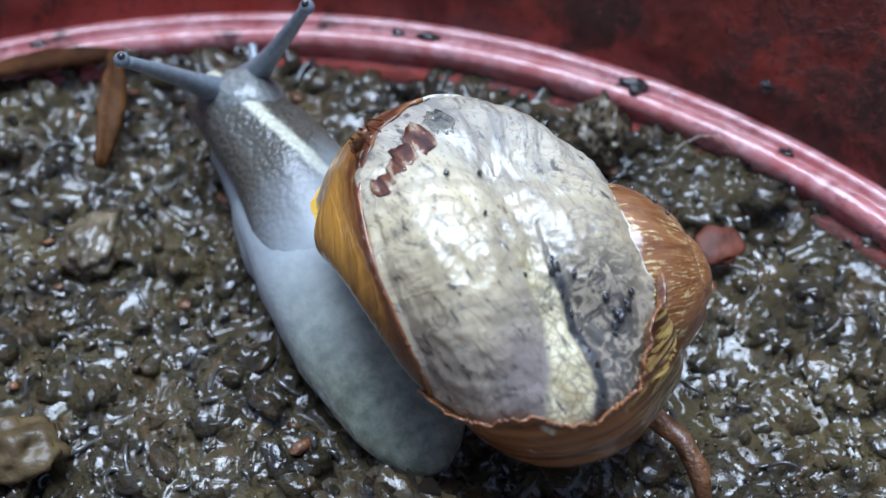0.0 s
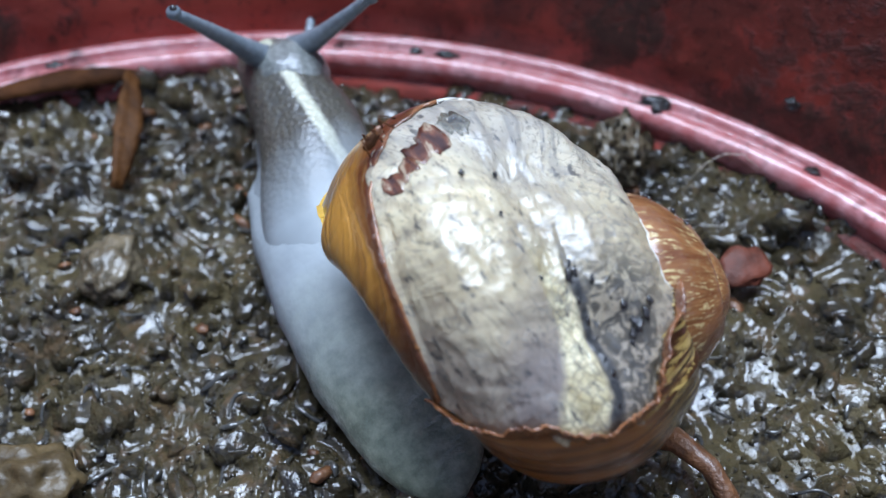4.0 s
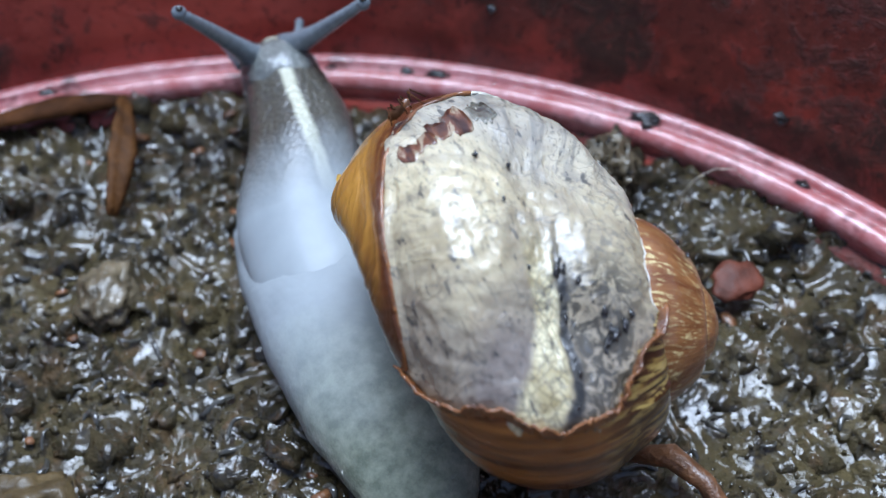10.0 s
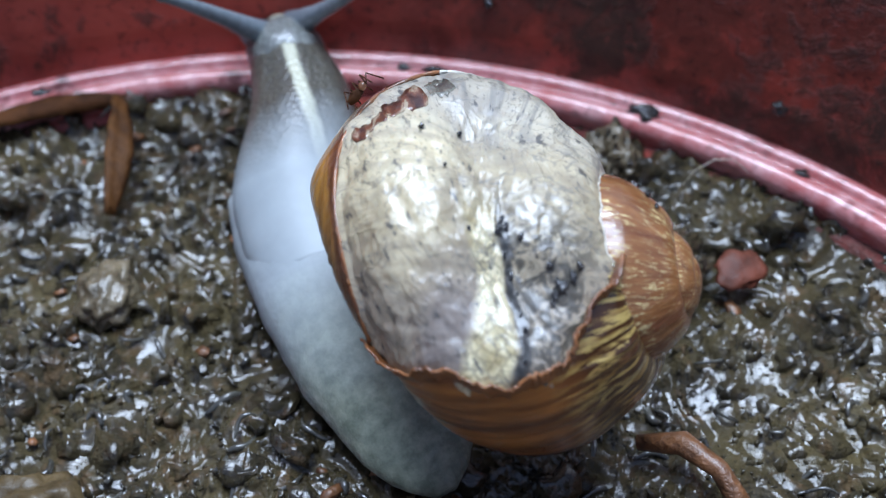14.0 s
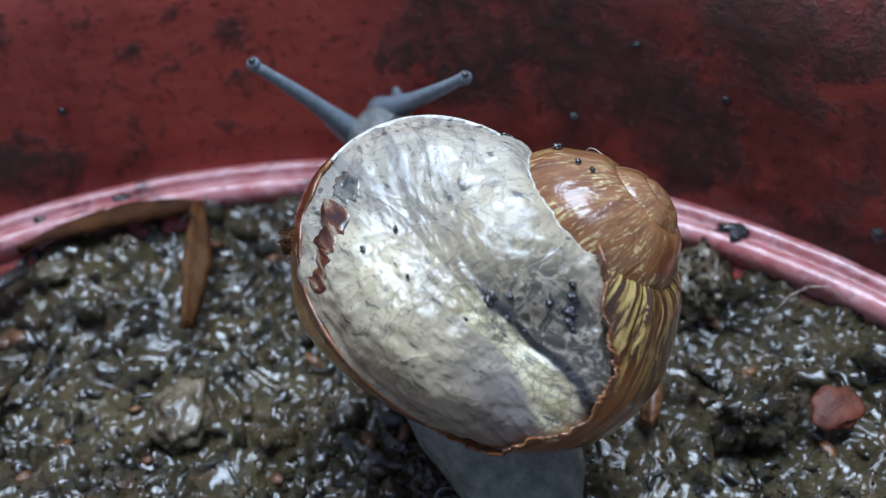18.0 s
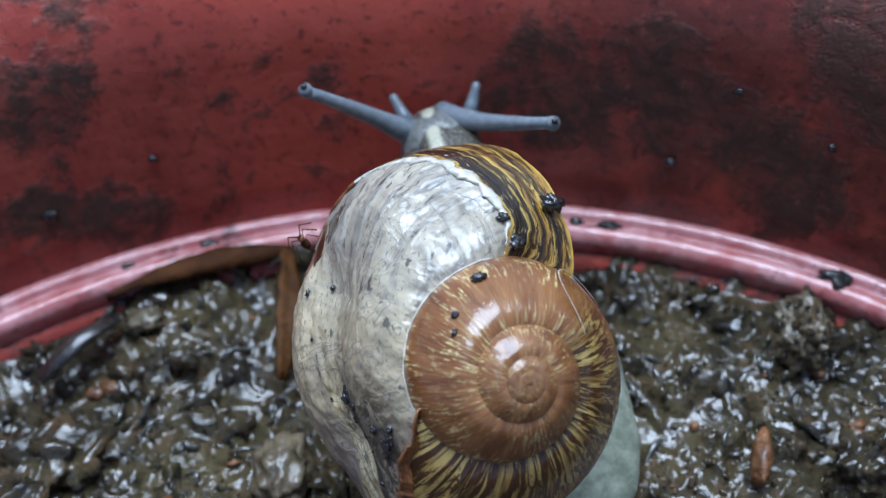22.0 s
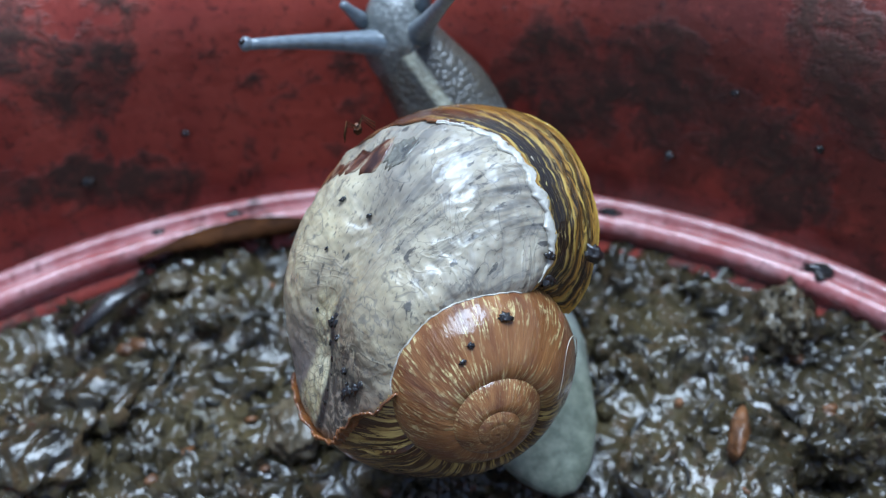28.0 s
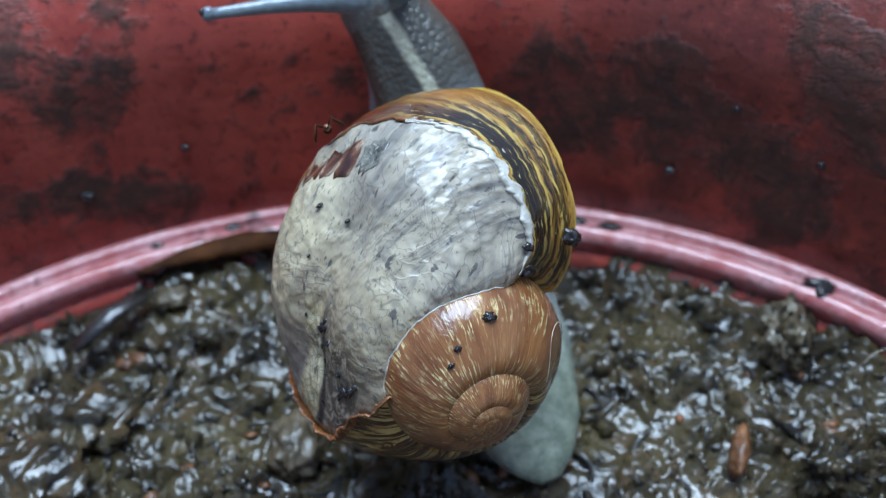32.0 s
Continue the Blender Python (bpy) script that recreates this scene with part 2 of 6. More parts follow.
    edge = m.ramp(m.math("ADD", u, 0.2), [(0.185, 0.0), (0.20, 1.0)])
    lip = m.mix(edge, lip, (0.62, 0.38, 0.07))
    amber = m.mix(m.ramp(m.noise(uv(40, 3.0, 6.0), 1.0, 4, 0.6, 0.5), [(0.40, 0.0), (0.60, 1.0)]), (0.10, 0.027, 0.007), (0.34, 0.125, 0.028))
    low = m.ramp(m.math("MULTIPLY_ADD", mid, 0.08, m.math("ADD", v, -0.04)), [(0.08, 1.0), (0.16, 0.0)])
    rear = m.mix(low, straw, amber)
    col = m.mix(f_lip, m.mix(m.ramp(m.math("ADD", u, 1.0), [(0.07, 0.0), (0.13, 1.0)]), spire, rear), lip)
    neg = m.math("MULTIPLY", m.math("SUBTRACT", 1.0, f_lip), m.ramp(m.math("MULTIPLY", v, -1.0), [(0.06, 0.0), (0.12, 1.0)]))
    col = m.mix(neg, col, amber)
    m.put("Base Color", col)
    m.put("Roughness", m.math("MULTIPLY_ADD", speck, 0.25, 0.2))
    m.put("Specular IOR Level", 0.25)
    m.put("Coat Weight", 0.8)
    m.put("Coat Roughness", 0.07)
    m.put("Normal", m.bump(m.math("ADD", m.math("ADD", m.math("MULTIPLY", fine, 0.5), m.math("MULTIPLY", mid, 0.4)), m.math("MULTIPLY", m.math("MULTIPLY", band, f_lip), 0.8)), 0.00024, 0.6))
    m.put("Coat Normal", m.bump(m.noise(m.coord(), 420, 4, 0.6, 0.6), 0.0004, 0.45))
    return m.m


def mat_patch():
    m = Mat("regrown_membrane")
    tc = m.n("TexCoord")
    sep = m.n("SeparateXYZ")
    m.link(tc.outputs["UV"], sep.inputs[0])
    u, v = sep.outputs[0], sep.outputs[1]
    co = m.coord()
    big = m.noise(co, 130, 4, 0.6, 0.6)
    mid = m.noise(co, 420, 4, 0.6, 0.5)
    c = m.n("CombineXYZ")
    m.link(m.math("MULTIPLY_ADD", v, 40.0, m.math("MULTIPLY", u, 25.0)), c.inputs[0])
    m.link(m.math("MULTIPLY_ADD", u, 26.0, m.math("MULTIPLY", v, -8.0)), c.inputs[1])
    fleck = m.noise(c.outputs[0], 1.6, 4, 0.55, 0.3)
    base = m.mix(m.ramp(big, [(0.32, 0.0), (0.70, 1.0)]), (0.36, 0.282, 0.168), (0.61, 0.502, 0.315))
    base = m.mix(m.ramp(m.noise(co, 700, 4, 0.65, 0.8), [(0.45, 0.0), (0.65, 0.45)]), base, (0.63, 0.535, 0.345))
    gr = m.n("CombineXYZ")
    m.link(m.math("MULTIPLY", u, 75.0), gr.inputs[0])
    m.link(m.math("MULTIPLY", v, 7.0), gr.inputs[1])
    base = m.mix(m.ramp(m.noise(gr.outputs[0], 1.0, 4, 0.6, 0.6), [(0.48, 0.0), (0.66, 0.5)]), base, (0.24, 0.19, 0.135))
    base = m.mix(m.ramp(m.noise(co, 85, 3, 0.6, 0.8), [(0.52, 0.0), (0.68, 0.55)]), base, (0.22, 0.175, 0.125))
    young = m.ramp(m.math("MULTIPLY", u, -1.0), [(0.16, 1.0), (0.25, 0.0)])
    base = m.mix(m.math("MULTIPLY", young, 0.40), base, (0.33, 0.32, 0.31))
    fan = m.n("CombineXYZ")
    m.link(m.math("MULTIPLY", u, 9.0), fan.inputs[0])
    m.link(m.math("MULTIPLY_ADD", v, 42.0, m.math("MULTIPLY", u, 18.0)), fan.inputs[1])
    base = m.mix(m.math("MULTIPLY", young, m.ramp(m.noise(fan.outputs[0], 1.0, 4, 0.62, 0.5), [(0.50, 0.0), (0.62, 0.6)])), base, (0.13, 0.125, 0.12))
    # dark vein and cream band that run back towards the broken edge
    wob = m.math("MULTIPLY_ADD", m.noise(co, 260, 3), 0.05, -0.025)
    bow = m.math("ADD", u, 0.335)
    axis = m.math("ADD", m.math("ADD", m.math("MULTIPLY_ADD", m.math("MULTIPLY", bow, bow), 3.8, v), -0.122), wob)
    behind = m.ramp(m.math("MULTIPLY", u, -1.0), [(0.275, 0.0), (0.335, 1.0)])
    d_cream = m.math("ABSOLUTE", m.math("ADD", axis, 0.048))
    cream = m.math("MULTIPLY", behind, m.ramp(d_cream, [(0.028, 1.0), (0.045, 0.0)]))
    d_vein = m.math("ABSOLUTE", axis)
    vein = m.math("MULTIPLY", m.math("MULTIPLY", behind, m.ramp(d_vein, [(0.007, 1.0), (0.014, 0.0)])), m.ramp(m.noise(co, 520, 4, 0.65, 1.2), [(0.36, 0.75), (0.46, 1.0)]))
    d_dark = m.math("ABSOLUTE", m.math("ADD", axis, -0.060))
    dark = m.math("MULTIPLY", m.math("MULTIPLY", behind, m.ramp(d_dark, [(0.035, 0.9), (0.09, 0.0)])), m.ramp(m.noise(co, 950, 5, 0.70, 1.4), [(0.46, 0.12), (0.51, 1.0)]))
    d_low = m.math("ABSOLUTE", m.math("ADD", axis, 0.112))
    lowdark = m.math("MULTIPLY", m.ramp(m.math("MULTIPLY", u, -1.0), [(0.33, 0.0), (0.40, 1.0)]), m.ramp(d_low, [(0.035, 0.8), (0.075, 0.0)]))
    base = m.mix(m.ramp(m.math("MULTIPLY", u, -1.0), [(0.33, 0.0), (0.41, 0.5)]), base, (0.27, 0.215, 0.175))
    base = m.mix(dark, base, (0.045, 0.038, 0.028))
    base = m.mix(lowdark, base, (0.17, 0.135, 0.12))
    base = m.mix(cream, base, m.mix(m.ramp(mid, [(0.35, 0.0), (0.6, 1.0)]), (0.34, 0.26, 0.12), (0.66, 0.57, 0.36)))
    crack = m.n("TexVoronoi", Scale=1500)
    crack.feature = "DISTANCE_TO_EDGE"
    m.link(m.coord("Object"), crack.inputs["Vector"])
    base = m.mix(m.math("MULTIPLY", cream, m.ramp(crack.outputs["Distance"], [(0.02, 0.5), (0.10, 0.0)])), base, (0.09, 0.07, 0.045))
    base = m.mix(vein, base, (0.026, 0.024, 0.021))
    c2 = m.n("CombineXYZ")
    m.link(m.math("MULTIPLY_ADD", v, 95.0, m.math("MULTIPLY", u, 60.0)), c2.inputs[0])
    m.link(m.math("MULTIPLY_ADD", u, 70.0, m.math("MULTIPLY", v, -20.0)), c2.inputs[1])
    tiny = m.noise(c2.outputs[0], 1.5, 3, 0.5, 0.4)
    base = m.mix(m.math("MULTIPLY", m.ramp(tiny, [(0.595, 0.0), (0.65, 0.55)]), m.ramp(big, [(0.36, 0.0), (0.52, 1.0)])), base, (0.09, 0.08, 0.07))
    thread = m.math("ABSOLUTE", m.math("ADD", m.noise(co, 240, 3, 0.5, 1.4), -0.5))
    base = m.mix(m.ramp(thread, [(0.004, 0.5), (0.013, 0.0)]), base, (0.13, 0.12, 0.105))
    mark = m.ramp(fleck, [(0.585, 0.0), (0.63, 0.85)])
    base = m.mix(m.math("MULTIPLY", mark, m.ramp(mid, [(0.47, 0.0), (0.55, 1.0)])), base, (0.06, 0.055, 0.05))
    m.put("Base Color", base)
    m.put("Roughness", m.ramp(mid, [(0.35, 0.28), (0.7, 0.5)]))
    m.put("Subsurface Weight", 0.3)
    m.put("Subsurface Radius", (0.0012, 0.0009, 0.0007))
    m.put("Coat Weight", m.ramp(m.noise(co, 300, 4, 0.65, 0.5), [(0.40, 0.15), (0.54, 0.55)]))
    m.put("Coat Roughness", m.ramp(m.noise(co, 210, 4, 0.6, 0.4), [(0.42, 0.05), (0.62, 0.28)]))
    m.put("Coat IOR", 1.5)
    crease = m.math("ABSOLUTE", m.math("ADD", m.noise(co, 260, 3, 0.5, 1.0), -0.5))
    wrinkle = m.math("ADD", m.math("ADD", m.noise(co, 190, 3, 0.5, 1.4), m.math("MULTIPLY", fleck, 0.15)), m.math("MULTIPLY", m.ramp(crease, [(0.0, 1.0), (0.05, 0.0)]), 0.25))
    m.put("Normal", m.bump(wrinkle, 0.0004, 0.3))
    ripple = m.math("ADD", m.noise(co, 95, 2, 0.5, 1.0), m.math("ADD", m.math("MULTIPLY", m.noise(co, 560, 4, 0.65, 0.9), 0.24), m.math("MULTIPLY", m.noise(co, 1900, 3, 0.6, 0.5), 0.06)))
    m.put("Coat Normal", m.bump(ripple, 0.0010, 0.6))
    return m.m


def mat_shard():
    """Old shell: red-brown and cream slivers with a wet gloss."""
    m = Mat("shell_shard")
    co = m.coord()
    sep = m.n("SeparateXYZ")
    m.link(m.n("TexCoord").outputs["UV"], sep.inputs[0])
    c = m.n("CombineXYZ")
    m.link(m.math("MULTIPLY", sep.outputs[0], 26.0), c.inputs[0])
    m.link(m.math("MULTIPLY", sep.outputs[1], 60.0), c.inputs[1])
    sliver = m.noise(c.outputs[0], 1.0, 4, 0.6, 0.5)
    col = m.mix(m.ramp(sliver, [(0.40, 0.0), (0.55, 1.0)]), (0.045, 0.015, 0.009), (0.15, 0.048, 0.020))
    col = m.mix(m.ramp(sliver, [(0.56, 0.0), (0.62, 0.7)]), col, (0.42, 0.34, 0.23))
    col = m.mix(m.ramp(m.noise(co, 420, 4, 0.6), [(0.54, 0.0), (0.60, 0.7)]), col, (0.33, 0.28, 0.21))
    m.put("Base Color", col)
    m.put("Roughness", 0.3)
    m.put("Coat Weight", 0.5)
    m.put("Coat Roughness", 0.04)
    m.put("Normal", m.bump(sliver, 0.0002, 0.4))
    m.put("Coat Normal", m.bump(m.noise(co, 600, 3), 0.0006, 0.7))
    return m.m


def mat_foot(name="pale_foot_flesh", front=False):
    """Pale blue-grey sole flesh, greener, darker and wetter towards the tail."""
    m = Mat(name)
    co = m.coord()
    sep = m.n("SeparateXYZ")
    m.link(co, sep.inputs[0])
    along = m.math("MULTIPLY_ADD", m.noise(co, 180, 3), 0.25, m.math("MULTIPLY_ADD", sep.outputs[1], 40.0, 2.0 if front else 0.0))
    col = m.mix(m.ramp(m.noise(co, 150, 4, 0.6), [(0.3, 0.0), (0.75, 1.0)]), (0.228, 0.254, 0.258), (0.30, 0.33, 0.335))
    tail = m.mix(m.ramp(m.noise(co, 700, 4, 0.65), [(0.38, 0.0), (0.66, 1.0)]), (0.14, 0.165, 0.115), (0.30, 0.33, 0.24))
    col = m.mix(m.ramp(along, [(0.42, 0.0), (0.90, 1.0)]), tail, col)
    m.put("Base Color", col)
    m.put("Roughness", 0.55)
    m.put("Subsurface Weight", 0.3)
    m.put("Subsurface Scale", 1.0)
    m.put("Subsurface Radius", (0.0007, 0.00065, 0.0006))
    wet = m.ramp(along, [(0.42, 1.0), (0.90, 0.0)])
    m.put("Coat Weight", m.math("MULTIPLY_ADD", wet, 0.88, 0.12))
    m.put("Coat Roughness", m.math("MULTIPLY_ADD", wet, -0.13, 0.16))
    vor = m.n("TexVoronoi", Scale=1300)
    m.link(co, vor.inputs["Vector"])
    m.put("Normal", m.bump(m.math("SUBTRACT", 1.0, vor.outputs["Distance"]), 0.0002, 0.15))
    m.put("Coat Normal", m.bump(m.math("MULTIPLY", m.noise(co, 1100, 3, 0.6), m.math("MULTIPLY_ADD", wet, 1.4, 0.10)), 0.0060, 1.0))
    return m.m


def mat_flesh(name, pale, dark, rough=0.3, grain=700, spots=0.5):
    m = Mat(name)
    co = m.coord()
    big = m.noise(co, 160, 3)
    vor = m.n("TexVoronoi", Scale=grain)
    m.link(co, vor.inputs["Vector"])
    tub = vor.outputs["Distance"]
    col = m.mix(m.ramp(big, [(0.3, 0.0), (0.75, 1.0)]), dark, pale)
    col = m.mix(m.math("MULTIPLY", m.ramp(tub, [(0.25, 0.0), (0.8, 1.0)]), spots), col, tuple(0.45 * c for c in dark))
    m.put("Base Color", col)
    m.put("Roughness", rough)
    m.put("Subsurface Weight", 0.35)
    m.put("Subsurface Radius", (0.0020, 0.0018, 0.0016))
    m.put("Coat Weight", 0.35)
    m.put("Coat Roughness", 0.2)
    m.put("Normal", m.bump(m.math("SUBTRACT", 1.0, tub), 0.00035, 0.5 * spots))
    return m.m


def mat_neck():
    """Grey-brown warty skin that pales towards the foot."""
    m = Mat("neck_skin")
    co = m.coord()
    sep = m.n("SeparateXYZ")
    m.link(co, sep.inputs[0])
    vor = m.n("TexVoronoi", Scale=2100)
    m.link(co, vor.inputs["Vector"])
    tub = vor.outputs["Distance"]
    col = m.mix(m.noise(co, 220, 3), (0.045, 0.040, 0.029), (0.11, 0.098, 0.072))
    col = m.mix(m.math("MULTIPLY", m.ramp(tub, [(0.3, 0.0), (0.8, 1.0)]), 0.6), col, (0.06, 0.06, 0.055))
    off = m.math("ABSOLUTE", m.math("MULTIPLY_ADD", m.noise(co, 500, 3), 0.0006, m.math("ADD", sep.outputs[0], -0.0003)))
    stripe = m.math("MULTIPLY", m.ramp(m.math("MULTIPLY", off, 1000.0), [(0.35, 1.0), (0.75, 0.0)]), m.math("GREATER_THAN", sep.outputs[2], 0.001))
    col = m.mix(stripe, col, (0.44, 0.43, 0.32))
    rear = m.ramp(m.math("MULTIPLY_ADD", sep.outputs[1], -60.0, m.math("MULTIPLY", m.noise(co, 300, 3), 0.2)), [(0.50, 0.0), (0.98, 1.0)])
    low = m.ramp(m.math("MULTIPLY", sep.outputs[2], -200.0), [(0.1, 0.0), (0.6, 1.0)])
    pale = m.mix(m.ramp(m.noise(co, 150, 4, 0.6), [(0.3, 0.0), (0.75, 1.0)]), (0.228, 0.254, 0.258), (0.30, 0.33, 0.335))
    col = m.mix(m.math("MAXIMUM", rear, low), col, pale)
    m.put("Base Color", col)
    m.put("Roughness", m.math("MULTIPLY_ADD", rear, 0.19, 0.36))
    m.put("Subsurface Weight", 0.3)
    m.put("Subsurface Scale", 1.0)
    m.put("Subsurface Radius", (0.0007, 0.00065, 0.0006))
    m.put("Coat Weight", m.math("MULTIPLY_ADD", rear, -0.08, 0.2))
    m.put("Coat Roughness", 0.2)
    m.put("Normal", m.bump(m.math("MULTIPLY", m.math("SUBTRACT", 1.0, tub), m.math("SUBTRACT", 1.0, rear)), 0.00025, 0.5))
    return m.m


def mat_plain(name, a, b, scale=400, rough=0.4, coat=0.0, bump=0.0004, spec=0.5):
    m = Mat(name)
    co = m.coord()
    f = m.noise(co, scale, 5, 0.6)
    m.put("Base Color", m.mix(m.ramp(f, [(0.3, 0.0), (0.7, 1.0)]), a, b))
    m.put("Roughness", rough)
    m.put("Specular IOR Level", spec)
    m.put("Coat Weight", coat)
    m.put("Coat Roughness", 0.08)
    m.put("Normal", m.bump(f, bump, 0.8))
    return m.m


SOIL = mat_soil("wet_soil", (0.026, 0.019, 0.0085), (0.100, 0.074, 0.031))
CRUMB = mat_soil("wet_crumbs", (0.016, 0.0115, 0.0052), (0.080, 0.060, 0.026))
CLOD = mat_soil("olive_clod", (0.035, 0.026, 0.012), (0.15, 0.107, 0.05))
GLINT_CURL = mat_plain("wet_glint_curl", (0.014, 0.012, 0.008), (0.09, 0.085, 0.07), 330, 0.10, 1.0)
POT, LEDGE = mat_pot(), mat_ledge()
SHELL, PATCH = mat_shell(), mat_patch()
FOOT, FOOT_FRONT, SHARD = mat_foot(), mat_foot("pale_foot_front", True), mat_shard()
SKIN = mat_flesh("grey_neck_skin", (0.26, 0.27, 0.25), (0.12, 0.13, 0.12), 0.38, 2200, 0.5)
STALK = mat_flesh("grey_stalk_skin", (0.25, 0.30, 0.32), (0.15, 0.18, 0.20), 0.3, 1500, 0.3)
NECK = mat_neck()
MANTLE = mat_plain("yellow_mantle", (0.16, 0.085, 0.016), (0.46, 0.28, 0.07), 480, 0.3, 0.5)
BLACK = mat_plain("black_grit", (0.008, 0.007, 0.006), (0.035, 0.030, 0.026), 2500, 0.2, 0.8, 0.0002)
STONE = mat_plain("pale_wet_stone", (0.035, 0.026, 0.013), (0.19, 0.145, 0.085), 420, 0.35, 0.3, 0.0008)
CHIP = mat_plain("orange_bark", (0.05, 0.020, 0.008), (0.25, 0.10, 0.035), 520, 0.45, 0.3, 0.0008)
BROWN_STONE = mat_plain("brown_wet_stone", (0.030, 0.019, 0.008), (0.12, 0.08, 0.035), 380, 0.45, 0.15, 0.0004, 0.25)
REDBIT = mat_plain("red_brown_leaf", (0.05, 0.016, 0.009), (0.17, 0.045, 0.024), 420, 0.6, 0.05, 0.0006, 0.2)
LEAF = mat_plain("brown_leaf", (0.022, 0.009, 0.005), (0.11, 0.040, 0.013), 330, 0.7, 0.0, 0.0008, 0.1)
EDGE = mat_plain("dark_broken_edge", (0.07, 0.022, 0.008), (0.36, 0.13, 0.038), 700, 0.3, 0.6)
WHITE = mat_plain("white_shell_edge", (0.40, 0.36, 0.28), (0.70, 0.66, 0.57), 900, 0.3, 0.4, 0.0003)
GLASSY = mat_plain("grey_glassy_scrap", (0.025, 0.024, 0.020), (0.26, 0.24, 0.18), 900, 0.12, 1.0, 0.0006)
BLADE = mat_plain("orange_leaf_blade", (0.035, 0.013, 0.004), (0.12, 0.046, 0.011), 420, 0.65, 0.0, 0.0006, 0.15)
HAIR = mat_plain("pale_fibre", (0.5, 0.42, 0.3), (0.7, 0.62, 0.5), 900, 0.4)
PAVING = mat_plain("grey_paving", (0.16, 0.15, 0.14), (0.28, 0.27, 0.25), 30, 0.7)


# ---- mesh helpers ----
def mesh_of(name, bm, material, smooth=True):
    me = bpy.data.meshes.new(name)
    bmesh.ops.recalc_face_normals(bm, faces=bm.faces)
    bm.to_mesh(me)
    bm.free()
    me.materials.append(material)
    if smooth:
        me.polygons.foreach_set("use_smooth", [True] * len(me.polygons))
    return me


def part(name, bm, material, parent=None, label="", smooth=True, at=None):
    ob = new(name, mesh_of(name, bm, material, smooth))
    if parent is not None:
        ob.parent = parent
    if at is not None:
        ob.matrix_basis = at
    if label:
        ob["label"] = label
    return ob


def grid_faces(bm, rows, closed=True):
    """Faces between rings of vertices."""
    for a, b in zip(rows, rows[1:]):
        n = len(a)
        for i in range(n if closed else n - 1):
            j = (i + 1) % n
            try:
                bm.faces.new((a[i], a[j], b[j], b[i]))
            except ValueError:
                pass


def tube(bm, points, radii, sides=8, flat=1.0):
    """A tube through points; its ends are closed."""
    pts = [Vector(p) for p in points]
    rows, side = [], None
    for i, p in enumerate(pts):
        d = (pts[min(i + 1, len(pts) - 1)] - pts[max(i - 1, 0)]).normalized()
        if side is None:
            side = d.cross(Vector((0.13, 0.2, 1))).normalized()
        side = (side - d * side.dot(d)).normalized()
        up = side.cross(d)
        r = radii[i] if hasattr(radii, "__len__") else radii
        rows.append([bm.verts.new(p + side * (r * math.cos(a)) + up * (r * flat * math.sin(a))) for a in (2 * math.pi * k / sides for k in range(sides))])
    grid_faces(bm, rows)
    bm.faces.new(rows[0])
    bm.faces.new(rows[-1])
    return bm


def blob(radius, seed, rough=0.25, sub=2, squash=(1, 1, 1), freq=1.6):
    """An uneven stone or crumb."""
    bm = bmesh.new()
    bmesh.ops.create_icosphere(bm, subdivisions=sub, radius=1.0)
    for vtx in bm.verts:
        k = 1 + rough * noise.noise(vtx.co * freq + Vector((seed * 3.1, seed * 1.7, seed))) + 0.4 * rough * noise.noise(vtx.co * freq * 2.7 + Vector((seed, 0, 0)))
        vtx.co = Vector((vtx.co.x * squash[0], vtx.co.y * squash[1], vtx.co.z * squash[2])) * (k * radius)
    return bm


def smooth(q):
    q = min(max(q, 0.0), 1.0)
    return q * q * (3 - 2 * q)


def soil_height(x, y):
    """Grains of earth that stand out of a film of water, which climbs their sides."""
    p = Vector((x, y, 0))
    q = p + 0.0012 * Vector((noise.noise(p * 320), noise.noise(p * 320 + Vector((5, 3, 1))), 0))
    low = 0.0013 * noise.noise(p * 85) + 0.0012 * noise.noise(p * 170 + Vector((2, 6, 1)))
    dist, spot = noise.voronoi(q * 340)
    size = 0.42 + 0.5 * noise.cell(spot[0] * 7.3 + Vector((3, 1, 2)))
    big = size * math.sqrt(max(0.0, 1 - (dist[0] / 0.62) ** 2))
    dist, spot = noise.voronoi(q * 700 + Vector((7, 7, 0)))
    small = (0.35 + 0.65 * noise.cell(spot[0] * 5.1)) * math.sqrt(max(0.0, 1 - (dist[0] / 0.6) ** 2))
    grain = low - 0.0006 + 0.0015 * big + 0.0007 * small + 0.0003 * noise.noise(q * 1500) + 0.0007 * noise.noise(q * 330 + Vector((8, 2, 5)))
    water = 0.5 * low - 0.0005 + 0.0006 * noise.noise(p * 120 + Vector((1, 7, 2)))
    h = 0.5 * (grain + water + math.hypot(grain - water, 0.0002))
    r = math.hypot(x - PX, y - PY)
    return h - 0.0012 + 0.0018 * smooth((r - 0.066) / 0.006) - 0.0012 * smooth((r - 0.066) / 0.008) * (0.6 + noise.noise(p * 60 + Vector((9, 2, 0))))


# ---- ground under the pot ----
bm = bmesh.new()
for x, y in ((-60, -60), (60, -60), (60, 60), (-60, 60)):
    bm.verts.new((x, y, -0.09))
bm.faces.new(bm.verts)
tagged(part("ground", bm, PAVING, smooth=False), "grey paving that the red pot stands on", "ground", kind="structure")

